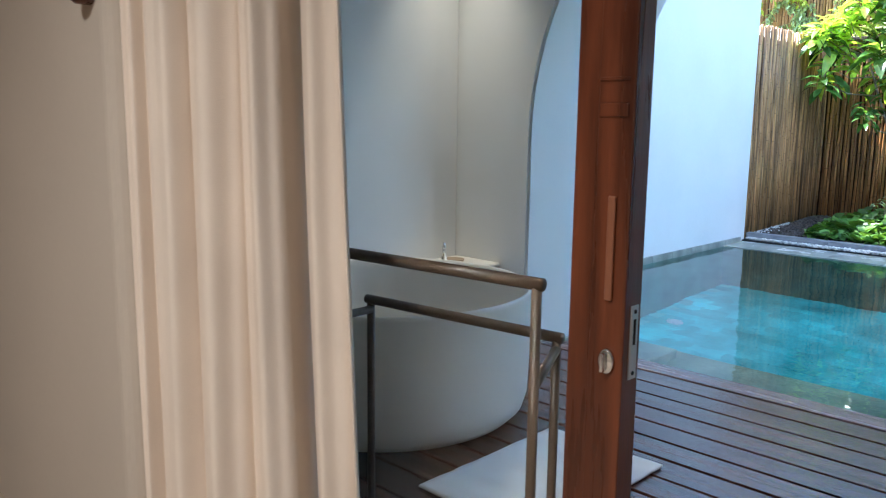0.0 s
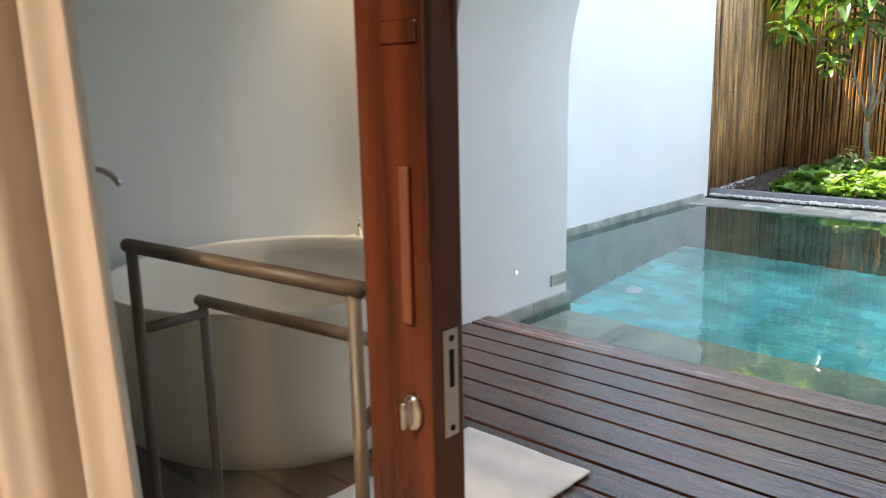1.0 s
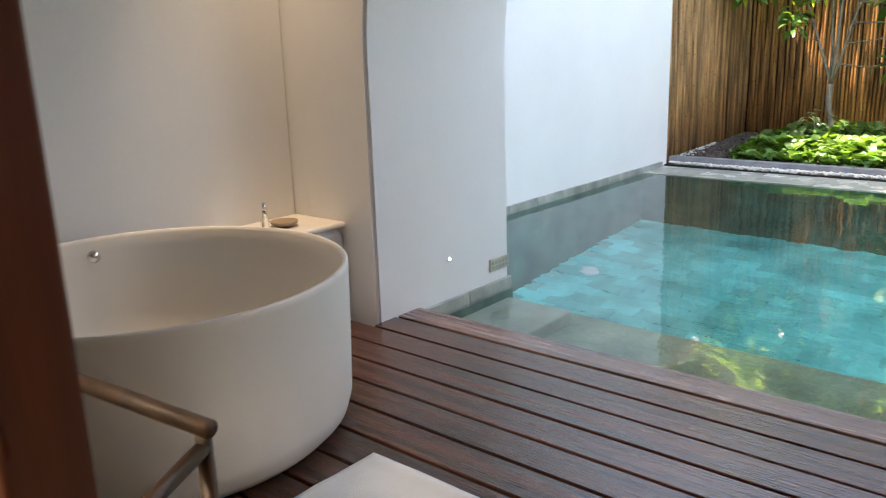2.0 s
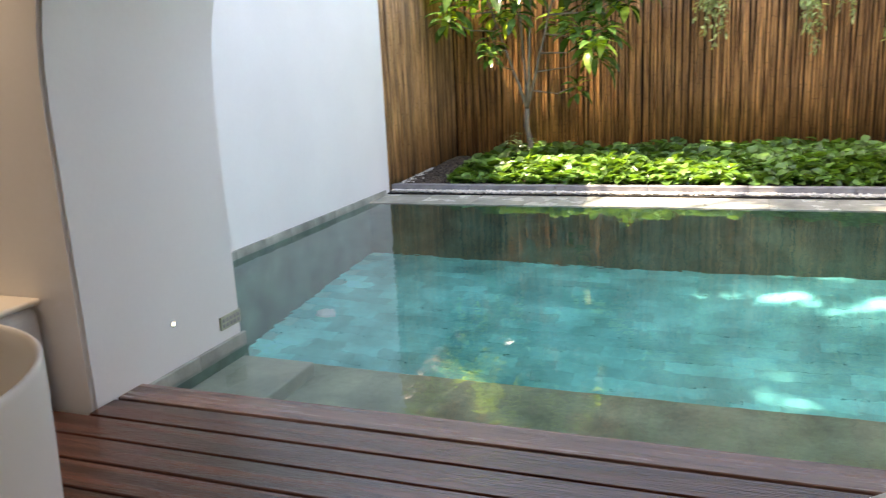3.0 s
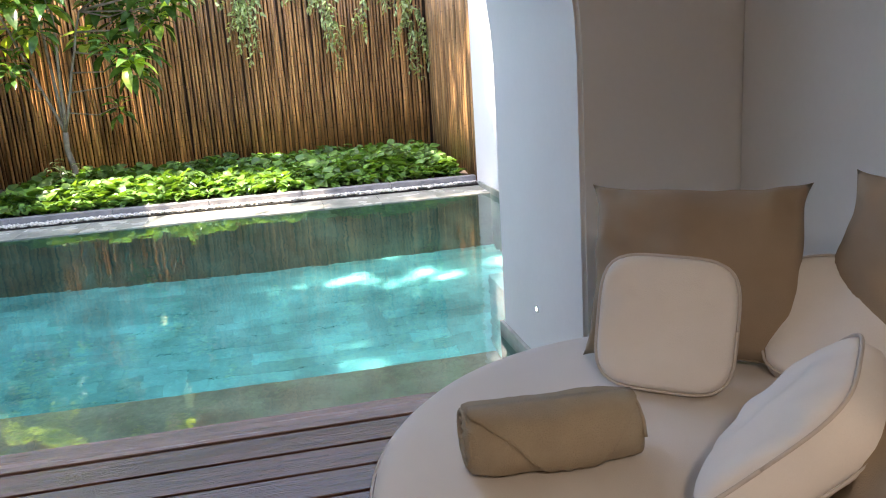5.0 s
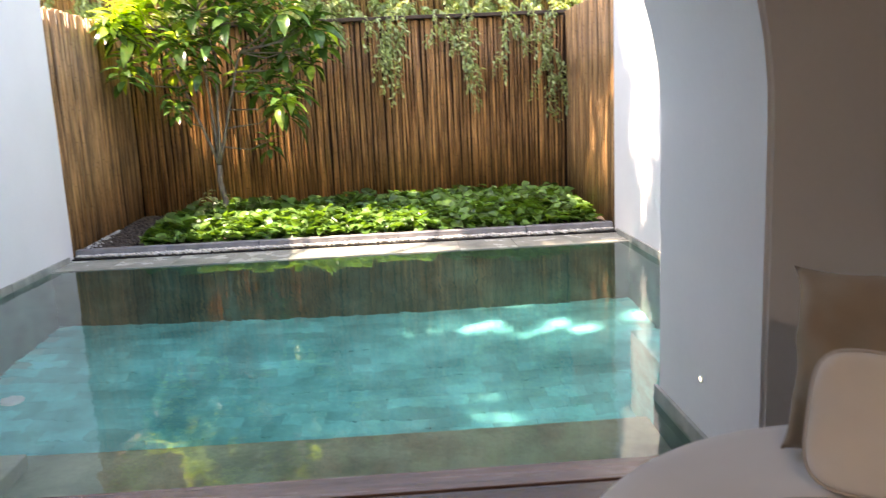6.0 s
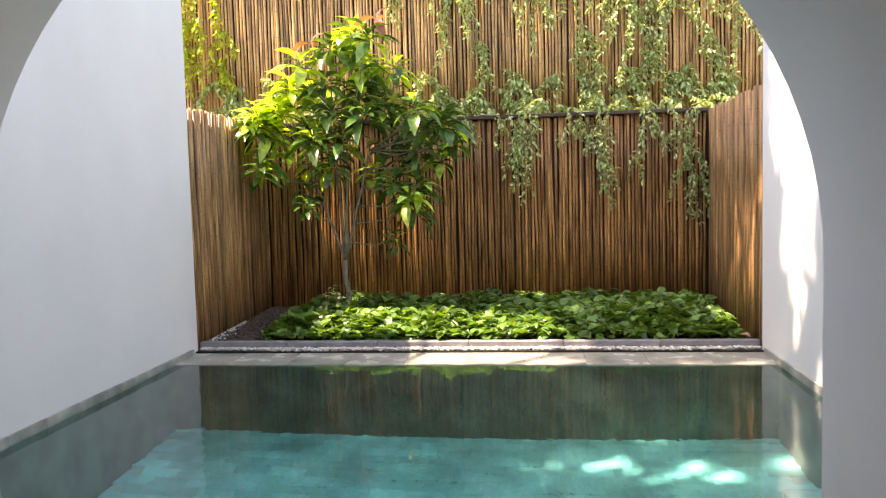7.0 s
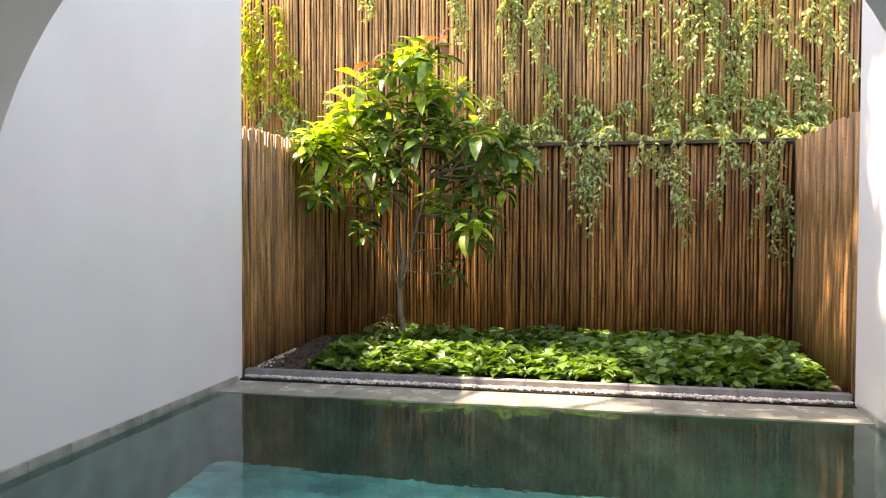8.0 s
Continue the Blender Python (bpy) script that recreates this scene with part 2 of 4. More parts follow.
def lathe(bm, profile, n=48, centre=(0, 0)):
    """Turns (radius, z) pairs round a vertical line."""
    rings = []
    for r, z in profile:
        if r < 1e-6:
            rings.append([bm.verts.new((centre[0], centre[1], z))])
        else:
            rings.append([bm.verts.new((centre[0] + r * math.cos(2 * math.pi * k / n), centre[1] + r * math.sin(2 * math.pi * k / n), z)) for k in range(n)])
    for r, s in zip(rings, rings[1:]):
        for k in range(n):
            q = [r[k % len(r)], r[(k + 1) % len(r)], s[(k + 1) % len(s)], s[k % len(s)]]
            f = []
            for v in q:
                if v not in f:
                    f.append(v)
            if len(f) > 2:
                bm.faces.new(f)
    return bm


# ---- sizes of the place ----
XL, XR = -1.800, 1.520          # sides of the arch
AX, AR, SPRING = -0.140, 1.660, 1.20
Y0, Y1 = -0.268, 0.765           # faces of the arch wall
PL, PR, PEND = -2.967, 2.577, 5.335
YF, YB, YU = 4.750, 7.660, 8.180  # far pool side, back fence, upper screen
TL, TR, YD = -2.35, 2.11, -2.44  # terrace walls, door wall
WZ, FLOOR = -0.080, -2.15
CEIL = 3.02


# ---- structure ----
def wall_arch():
    bm = bmesh.new()
    outline = [(PL - 0.25, -1.9), (XL, -1.9), (XL, SPRING)]
    for i in range(1, 40):
        a = math.pi * (1 - i / 40)
        outline.append((AX + AR * math.cos(a), SPRING + AR * math.sin(a)))
    outline += [(XR, SPRING), (XR, -1.9), (PR + 0.25, -1.9), (PR + 0.25, 5.4), (PL - 0.25, 5.4)]
    f = bm.faces.new([bm.verts.new((x, Y0, z)) for x, z in outline])
    r = bmesh.ops.extrude_face_region(bm, geom=[f])
    bmesh.ops.translate(bm, vec=(0, Y1 - Y0, 0), verts=[v for v in r["geom"] if isinstance(v, bmesh.types.BMVert)])
    def on_arch(v):
        return XL - 0.001 <= v.co.x <= XR + 0.001 and v.co.z < 3
    rim = [e for e in bm.edges if all(on_arch(v) for v in e.verts) and abs(e.verts[0].co.y - e.verts[1].co.y) < 1e-4 and (e.verts[0].co - e.verts[1].co).length < 4 and not (abs(e.verts[0].co.z + 1.9) < 0.01 and abs(e.verts[1].co.z + 1.9) < 0.01)]
    bmesh.ops.bevel(bm, geom=rim, offset=0.014, segments=3, affect="EDGES")
    ob = solid("wall_arch", bm, PLASTER, "thick white plaster wall with a wide arch to the pool", "wall", kind="structure", soft=True)
    ob.data.set_sharp_from_angle(angle=radians(30))
    return ob


wall_arch()


def wall(name, a, b, mat=PLASTER, label="plain white plaster wall", bevel=0.008):
    return solid(name, box(a, b, bevel, 5 if bevel > 0.02 else 2), mat, label, "wall", kind="structure")


wall("wall_pool_left", (PL - 0.25, Y1 + 0.002, -1.9), (PL, PEND, 4.2), label="tall white plaster wall beside the pool")
wall("wall_pool_right", (PR, Y1 + 0.002, -1.9), (PR + 0.25, PEND, 4.6), label="sunlit tall white plaster wall beside the pool")
wall("wall_terrace_left", (TL - 0.2, YD, -0.2), (TL, Y0 - 0.002, CEIL), label="white plaster wall behind the bathtub")
wall("wall_terrace_right", (TR, YD, -0.2), (TR + 0.2, Y0 - 0.002, CEIL), label="white plaster wall behind the daybed")

# the wall between room and terrace, with the door opening
OPL, OPR, OPT, YI = -1.42, 1.80, 2.36, -2.62
wall("wall_door_left", (-4.4, YI, -0.2), (OPL, YD - 0.002, CEIL), PLASTER_IN, "plain beige plaster wall beside the curtain")
wall("wall_door_right", (OPR, YI, -0.2), (3.2, YD - 0.002, CEIL), PLASTER_IN, "plain beige plaster wall")
wall("wall_door_top", (OPL + 0.002, YI, OPT), (OPR - 0.002, YD - 0.002, CEIL), PLASTER_IN, "beige plaster wall over the door")
wall("wall_nib", (-4.4, -2.98, -0.2), (-0.845, -2.895, CEIL), PLASTER_IN, "plain beige plaster nib wall in front of the curtain", 0.04)
# the room behind the camera
wall("wall_room_left", (-4.6, -6.4, -0.2), (-4.402, YI, CEIL), PLASTER_IN, "plain beige room wall")
wall("wall_room_right", (3.202, -6.4, -0.2), (3.4, YI, CEIL), PLASTER_IN, "plain beige room wall")
wall("wall_room_back", (-4.6, -6.6, -0.2), (3.4, -6.402, CEIL), PLASTER_IN, "plain beige room wall")
ROOM_FLOOR = material("pale_room_floor", (0.42, 0.34, 0.26), 0.4, vary=0.1, scale=3)
solid("floor_room", box((-4.6, -6.4, -0.2), (3.4, YD - 0.001, -0.004)), ROOM_FLOOR, "pale tiled room floor", "floor", kind="structure")
solid("ceiling", box((-4.6, -6.6, CEIL + 0.002), (3.4, Y0 - 0.002, CEIL + 0.2)), PLASTER, "flat white plaster ceiling", "ceiling", kind="structure")

# ground around
solid("ground", box((-60, -60, -2.8), (60, 60, -2.35)), SOIL, "dark earth ground", "ground", kind="structure")
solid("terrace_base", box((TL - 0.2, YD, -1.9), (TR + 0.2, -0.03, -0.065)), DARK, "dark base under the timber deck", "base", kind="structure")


# pool shell
def pool():
    p = thing("pool", "stone-tiled plunge pool with clear turquoise water", "pool", kind="structure")
    part("basin_floor", box((PL, 0, FLOOR - 0.15), (PR, YF - 0.002, FLOOR - 0.012)), GROUT, p)
    part("far_side", box((PL, YF, FLOOR - 0.15), (PR, 5.1, WZ - 0.03)), POOL_WALL, p, "dark wet stone pool side")
    part("near_side", box((XL, -0.028, FLOOR - 0.15), (XR, -0.001, -0.066)), POOL_WALL, p)
    part("left_side", box((PL + 0.001, Y1 + 0.003, FLOOR - 0.1), (PL + 0.02, YF - 0.005, -0.086)), POOL_WALL, p)
    part("right_side", box((PR - 0.02, Y1 + 0.003, FLOOR - 0.1), (PR - 0.001, YF - 0.005, -0.086)), POOL_WALL, p)
    part("arch_side", box((XL + 0.001, 0.0, FLOOR - 0.1), (XL + 0.018, Y1 + 0.012, -0.086)), POOL_WALL, p)
    part("arch_side", box((XR - 0.018, 0.0, FLOOR - 0.1), (XR - 0.001, Y1 + 0.012, -0.086)), POOL_WALL, p)
    part("bench", box((XL + 0.019, 0.001, FLOOR), (XR - 0.019, 0.87, -0.42), 0.015), BENCH, p, "submerged olive stone bench")
    part("step", box((XL + 0.02, 0.002, -0.419), (-1.36, 0.73, -0.24), 0.015), STEP, p, "submerged stone step")
    part("side_seat", box((1.93, Y1 + 0.02, FLOOR), (PR - 0.021, 2.6, -0.85), 0.015), GROUT, p, "submerged stone seat")
    lamp = part("pool_lamp", lathe(bmesh.new(), [(0, 0.03), (0.06, 0.03), (0.076, 0.02), (0.08, 0.0)], 20), PORCELAIN, p, "round white pool lamp", True, pose(-2.65, 3.15, FLOOR + 0.003))
    part("lens", lathe(bmesh.new(), [(0, 0.036), (0.05, 0.034), (0.055, 0.028)], 20), PORCELAIN, lamp)
    return p


POOL = pool()
bm = bmesh.new()
bmesh.ops.create_grid(bm, x_segments=2, y_segments=2, size=0.5)
for v in bm.verts:
    v.co = Vector((PL + (v.co.x + 0.5) * (PR - PL), -0.002 + (v.co.y + 0.5) * 5.0, WZ))
water = solid("water", bm, WATER, "clear still turquoise pool water with faint ripples", "water", kind="structure")
water.visible_shadow = False
if water.data.polygons[0].normal.z < 0:
    water.data.flip_normals()

# ---- door between room and terrace ----
def sliding_door():
    d = thing("door_1", "half-open sliding door of polished red wood and greenish glass", "door", kind="structure")
    x0, x1, ya, yb = -1.40, 0.222, -2.556, -2.500
    part("stile", box((0.150, ya, 0.02), (x1, yb, 2.33), 0.003), DOOR_WOOD, d)
    part("glazing_bead", box((0.098, ya + 0.010, 0.10), (0.149, yb - 0.006, 2.24), 0.004), DOOR_WOOD, d)
    part("stile", box((x0, ya, 0.02), (x0 + 0.09, yb, 2.33), 0.003), DOOR_WOOD, d)
    part("rail", box((x0 + 0.091, ya + 0.002, 0.02), (0.149, yb - 0.002, 0.099), 0.003), DOOR_WOOD, d)
    part("rail", box((x0 + 0.091, ya + 0.002, 2.241), (0.149, yb - 0.002, 2.33), 0.003), DOOR_WOOD, d)
    pane = part("pane", box((x0 + 0.09, -2.531, 0.10), (0.099, -2.525, 2.24)), GLASS, d, "clear greenish glass pane")
    pane.visible_shadow = False
    # raised panel joint of the stile and its flush pull
    part("joint", box((0.154, ya - 0.003, 1.284), (0.212, ya - 0.0005, 1.308), 0.002), DOOR_WOOD, d)
    part("joint", box((0.154, ya - 0.003, 1.345), (0.212, ya - 0.0005, 1.351), 0.001), DOOR_WOOD, d)
    part("pull", box((0.182, ya - 0.007, 0.965), (0.197, ya - 0.0005, 1.150), 0.003, 3), PULL_WOOD, d, "long red wood pull strip")
    k = part("thumb_turn", tube(bmesh.new(), [(0, 0.0, 0), (0, -0.006, 0), (0, -0.008, 0)], [0.0185, 0.0185, 0.015], 24), CHROME, d, "oval chrome thumb turn", True, pose(0.192, ya - 0.0005, 0.855))
    k.scale = (0.85, 1, 1.25)
    part("knob", box((-0.004, -0.022, -0.014), (0.004, -0.008, 0.014), 0.003, 3), CHROME, k, soft=True)
    lp = part("lock_plate", box((x1, -2.537, 0.822), (x1 + 0.003, -2.513, 0.957), 0.001), STEEL, d, "steel lock plate")
    part("slot", box((x1 + 0.003, -2.529, 0.885), (x1 + 0.0036, -2.521, 0.932)), DARK, lp)
    for z in (0.833, 0.946):
        part("screw", tube(bmesh.new(), [(x1 + 0.003, -2.525, z), (x1 + 0.0042, -2.525, z)], 0.004, 10), DARK, lp)
    return d


sliding_door()
# the track and timber lining of the opening
track = thing("door_frame", "red wood lining and floor track of the door", "door frame", kind="structure")
part("head", box((OPL + 0.003, YI + 0.02, OPT - 0.025), (OPR - 0.003, YD - 0.02, OPT - 0.003), 0.002), DOOR_WOOD, track)
part("track", box((OPL + 0.003, -2.58, -0.003), (OPR - 0.003, -2.48, 0.012), 0.003), STEEL, track)
part("lining", box((OPR - 0.025, YI + 0.02, 0.013), (OPR - 0.003, YD - 0.02, OPT - 0.027), 0.002), DOOR_WOOD, track)


# ---- room side ----
def curtain():
    bm = bmesh.new()
    cols, rows = 320, 30
    top, length = 2.62, 0.468
    start, along, out = Vector((-0.866, -2.935)), Vector((0.833, 0.552)), Vector((0.552, -0.833))
    # fold edges across the cloth and how far each fold bulges; a deep crease before the last
    folds = [(0.00, 0.050, 0.03), (0.050, 0.150, 0.050), (0.150, 0.262, 0.058), (0.262, 0.356, 0.050), (0.384, 0.468, 0.028)]
    grid = []
    for j in range(rows + 1):
        v = j / rows
        z = top * (1 - v) + 0.015 * v
        line = []
        for i in range(cols + 1):
            w = length * i / cols
            push = None
            for a, b, h in folds:
                if a <= w <= b:
                    q = (w - a) / (b - a)
                    q = q ** (1 + 0.25 * math.sin(2.4 * v + 23 * a))
                    push = h * math.sin(math.pi * q) ** 0.6 * (1 + 0.2 * math.sin(2.2 * v + 31 * a))
                    push += 0.011 * math.sin(math.pi * q) * math.sin(3 * math.pi * q + 9 * a + 2.2 * v)
                    if a > 0.38:
                        push -= 0.036
            if push is None:
                push = -0.11 * math.sin(math.pi * (w - 0.356) / 0.028) ** 0.3
            u = w / length
            sway = 0.012 * math.sin(3.4 * v + 4 * u) * u + 0.05 * v * u - 0.012 * u
            p = start + along * (w * 1.07 + sway) + out * (push - 0.002 * math.sin(70 * u + 6 * v))
            line.append(bm.verts.new((p.x, p.y, z)))
        grid.append(line)
    # the last panel hangs apart, with a slit between that closes towards the hem
    for j, (a, b) in enumerate(zip(grid, grid[1:])):
        for i in range(cols):
            if j < rows - 3 and 0.362 < length * (i + 0.5) / cols < 0.378:
                continue
            bm.faces.new((a[i], a[i + 1], b[i + 1], b[i]))
    c = thing("curtain", "cream cloth curtain gathered in deep folds beside the door", "curtain")
    cloth = part("cloth", bm, CURTAIN, c, soft=True)
    s = cloth.modifiers.new("thick", "SOLIDIFY")
    s.thickness = 0.004
    hem = bmesh.new()
    tube(hem, [(-1.72, -2.735, 2.64), (1.7, -2.735, 2.64)], 0.016, 12)
    part("rod", hem, DOOR_WOOD, c, "red wood curtain rod", True)
    for x in (-1.70, 0.0, 1.68):
        part("bracket", box((x - 0.01, -2.735, 2.655), (x + 0.01, YI - 0.001, 2.675)), DOOR_WOOD, c)
    return c


curtain()
peg = thing("wall_peg", "round red wood peg on the beige wall", "peg")
part("disc", tube(bmesh.new(), [(-0.925, -2.981, 1.555), (-0.925, -3.01, 1.555), (-0.925, -3.025, 1.555)], [0.034, 0.034, 0.026], 24), DOOR_WOOD, peg, soft=True)
sw = thing("light_switch", "small grey light switch on the beige wall", "switch")
part("plate", box((-1.86, -2.988, 0.86), (-1.795, -2.981, 0.925), 0.003), STEEL, sw)
part("rocker", box((-1.85, -2.992, 0.87), (-1.805, -2.9885, 0.915), 0.002), STEEL, sw)


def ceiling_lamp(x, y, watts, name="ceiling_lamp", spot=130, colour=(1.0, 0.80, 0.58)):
    lamp = thing(name, "small round warm downlight, out of view in the ceiling", "downlight")
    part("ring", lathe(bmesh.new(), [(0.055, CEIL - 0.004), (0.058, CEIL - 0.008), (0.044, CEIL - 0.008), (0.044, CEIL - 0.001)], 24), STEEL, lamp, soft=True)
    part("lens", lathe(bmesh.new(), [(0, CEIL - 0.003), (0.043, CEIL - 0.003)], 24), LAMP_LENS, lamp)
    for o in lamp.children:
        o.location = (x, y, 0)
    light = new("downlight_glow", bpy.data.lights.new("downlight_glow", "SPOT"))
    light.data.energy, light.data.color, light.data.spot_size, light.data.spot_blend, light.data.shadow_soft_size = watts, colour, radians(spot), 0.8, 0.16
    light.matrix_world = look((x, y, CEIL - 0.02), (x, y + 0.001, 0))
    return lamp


# unseen fill lamp added to brighten the room; the next makes the bath glow
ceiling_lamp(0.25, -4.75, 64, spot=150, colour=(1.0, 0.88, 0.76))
ceiling_lamp(-2.12, -0.52, 20, spot=52, colour=(1.0, 0.80, 0.60))

# ---- bath corner ----
TUB_AT = (-1.66, -1.44)


def bathtub():
    t = thing("bathtub", "round cream freestanding bathtub with a thin rim on the deck", "bathtub")
    k = 0.945
    prof = [(0, 0.0), (0.56, 0.0), (0.62, 0.012), (0.655, 0.045), (0.672, 0.10), (0.680, 0.30), (0.686, 0.54), (0.685, 0.556),
            (0.678, 0.562), (0.668, 0.560), (0.660, 0.548), (0.650, 0.50), (0.62, 0.25), (0.585, 0.13), (0.50, 0.085), (0.25, 0.07), (0, 0.068)]
    part("basin", lathe(bmesh.new(), [(r * k, z) for r, z in prof], 96, TUB_AT), TUB, t, soft=True)
    part("drain", lathe(bmesh.new(), [(0, 0.074), (0.03, 0.074), (0.034, 0.070)], 20, TUB_AT), CHROME, t, "chrome drain")
    part("overflow", tube(bmesh.new(), [(TUB_AT[0] - 0.610, TUB_AT[1] + 0.10, 0.49), (TUB_AT[0] - 0.596, TUB_AT[1] + 0.098, 0.489)], [0.026, 0.022], 20), CHROME, t, "chrome overflow", True)
    return t


bathtub()
ledge = thing("tub_ledge", "white plaster corner ledge with a rounded top behind the bathtub", "ledge")
bm = box((TL + 0.003, -0.80, 0.001), (-1.985, Y0 - 0.003, 0.435), 0.055, 6)
part("block", bm, PLASTER, ledge)
part("top", box((TL + 0.003, -0.805, 0.4355), (-1.982, Y0 - 0.003, 0.465), 0.0148, 5), TUB, ledge, "cream top slab")
dish = thing("soap_dish", "small beige ceramic dish on the corner ledge", "dish")
part("bowl", lathe(bmesh.new(), [(0, 0.466), (0.035, 0.466), (0.06, 0.482), (0.064, 0.492), (0.059, 0.492), (0.035, 0.476), (0, 0.473)], 32, (-2.15, -0.50)), TAN, dish, soft=True)
bottle = thing("bottle", "slim clear bottle on the corner ledge", "bottle")
part("flask", lathe(bmesh.new(), [(0, 0.466), (0.016, 0.466), (0.018, 0.47), (0.018, 0.535), (0.008, 0.555), (0.007, 0.58), (0, 0.58)], 20, (-2.05, -0.68)), GLASS_GLOSS, bottle, soft=True)
part("cap", lathe(bmesh.new(), [(0, 0.615), (0.008, 0.615), (0.009, 0.581), (0, 0.581)], 16, (-2.05, -0.68)), CHROME, bottle, "chrome cap", True)


def mixer_tap():
    m = thing("bath_mixer", "chrome floor-standing bath mixer with a gooseneck spout", "tap", at=(-2.07, -2.03, 0))
    part("base", lathe(bmesh.new(), [(0, 0.012), (0.045, 0.012), (0.05, 0.006), (0.05, 0.001), (0, 0.001)], 24), CHROME, m, soft=True)
    part("pole", tube(bmesh.new(), [(0, 0, 0.012), (0, 0, 0.70)], 0.013, 16), CHROME, m, soft=True)
    part("body", tube(bmesh.new(), [(-0.02, -0.03, 0.725), (0.075, 0.055, 0.725)], 0.022, 18), CHROME, m, soft=True)
    sp = [(0, 0, 0.745)] + [(0, 0, 0.745 + 0.12 * i / 3) for i in range(1, 4)]
    for i in range(1, 13):
        a = math.pi * 0.86 * i / 12
        r = 0.105
        sp.append(((r - r * math.cos(a)) * 0.80, (r - r * math.cos(a)) * 0.60, 0.865 + r * math.sin(a)))
    part("spout", tube(bmesh.new(), sp, 0.0125, 14), CHROME, m, soft=True)
    h = part("handle", tube(bmesh.new(), [(0.06, 0.05, 0.755), (0.10, 0.03, 0.765), (0.15, 0.0, 0.768)], [0.012, 0.010, 0.008], 12), CHROME, m, soft=True)
    part("hose", tube(bmesh.new(), [(-0.015, -0.04, 0.71), (-0.02, -0.055, 0.5), (-0.01, -0.05, 0.25), (0.02, -0.03, 0.15), (0.03, 0.0, 0.3), (0.035, 0.02, 0.70)], 0.007, 10), STEEL, m, "steel shower hose", True)
    return m


mixer_tap()


def towel_rack():
    r = thing("towel_rack", "two-tier brown wooden towel rack standing behind the glass", "towel rack")
    A, B, C, D = (-0.70, -2.462), (-0.082, -2.408), (-0.822, -2.245), (-0.19, -2.18)
    hi, lo, q = 0.932, 0.748, 0.0118

    def bar(a, b, over=0.0, rad=q):
        a, b = Vector(a), Vector(b)
        d = (b - a).normalized() * over
        return tube(bmesh.new(), [a - d, b + d], rad, 14)
    for p, h in ((A, hi), (B, hi), (C, lo), (D, lo)):
        part("post", bar((*p, 0.0), (*p, h)), RACK_WOOD, r, soft=True)
    part("top_bar", bar((*A, hi), (*B, hi), 0.016, 0.0145), RACK_WOOD, r, soft=True)
    part("top_bar", bar((*C, lo), (*D, lo), 0.016, 0.0138), RACK_WOOD, r, soft=True)
    for p, s in ((A, C), (B, D)):
        part("side_bar", bar((*p, 0.755 if p is A else 0.70), (*s, lo - 0.03)), RACK_WOOD, r, soft=True)
        part("foot_bar", bar((*p, 0.10), (*s, 0.10)), RACK_WOOD, r, soft=True)
    return r


towel_rack()


def bath_mat():
    bm = bmesh.new()
    nx, ny = 30, 44
    g = []
    for j in range(ny + 1):
        row = []
        for i in range(nx + 1):
            u, v = i / nx, j / ny
            x, y = -0.935 + 0.515 * u, -1.93 + 0.765 * v
            edge = min(u, 1 - u, v, 1 - v)
            z = 0.010 + 0.006 * max(0, noise.noise(Vector((x * 6, y * 6, 0)))) + (0.003 if edge < 0.05 else 0) + 0.010 * max(0, noise.noise(Vector((x * 2.2, y * 9, 3))))
            row.append(bm.verts.new((x + 0.006 * noise.noise(Vector((y * 4, 1, 0))), y + 0.006 * noise.noise(Vector((x * 4, 5, 0))), z)))
        g.append(row)
    for a, b in zip(g, g[1:]):
        for i in range(nx):
            bm.faces.new((a[i], a[i + 1], b[i + 1], b[i]))
    m = solid("bath_mat", bm, MAT_CLOTH, "white terry bath mat lying creased on the deck", "bath mat", soft=True)
    s = m.modifiers.new("thick", "SOLIDIFY")
    s.thickness, s.offset = 0.008, -1
    return m


bath_mat()

# ---- daybed corner ----
BED = Vector((1.365, -1.48))
BED_Z, BED_R = 0.45, 0.735


def daybed():
    d = thing("daybed", "round cream canvas daybed with a curved low backrest", "daybed")
    part("base", lathe(bmesh.new(), [(0, 0.002), (BED_R - 0.05, 0.002), (BED_R - 0.03, 0.02), (BED_R - 0.03, 0.16), (0, 0.16)], 72, BED), MATTRESS, d, soft=False)
    prof = [(0, 0.162), (BED_R - 0.02, 0.162), (BED_R - 0.004, 0.18), (BED_R, 0.21), (BED_R, 0.39), (BED_R - 0.008, 0.425), (BED_R - 0.03, 0.444), (BED_R - 0.07, BED_Z), (BED_R * 0.5, BED_Z + 0.006), (0, BED_Z + 0.008)]
    mt = part("mattress", lathe(bmesh.new(), prof, 96, BED), MATTRESS, d, soft=True)
    part("piping", tube(bmesh.new(), [(BED.x + (BED_R + 0.001) * math.cos(2 * math.pi * k / 72), BED.y + (BED_R + 0.001) * math.sin(2 * math.pi * k / 72), 0.41) for k in range(73)], 0.003, 6), PIPING, mt, soft=True)
    bm = bmesh.new()
    rings = []
    sec = [(0.725, 0.462), (0.725, 0.575), (0.712, 0.602), (0.68, 0.610), (0.648, 0.60), (0.635, 0.56), (0.635, 0.462)]
    for k in range(41):
        a = radians(-82 + 142 * k / 40)
        rings.append([bm.verts.new((BED.x + r * math.cos(a), BED.y + r * math.sin(a), z)) for r, z in sec])
    for r, s in zip(rings, rings[1:]):
        for i in range(len(sec)):
            bm.faces.new((r[i], r[(i + 1) % len(sec)], s[(i + 1) % len(sec)], s[i]))
    bm.faces.new(rings[0])
    bm.faces.new(rings[-1])
    part("backrest", bm, MATTRESS, d, "curved cream canvas backrest", True)
    return d


daybed()


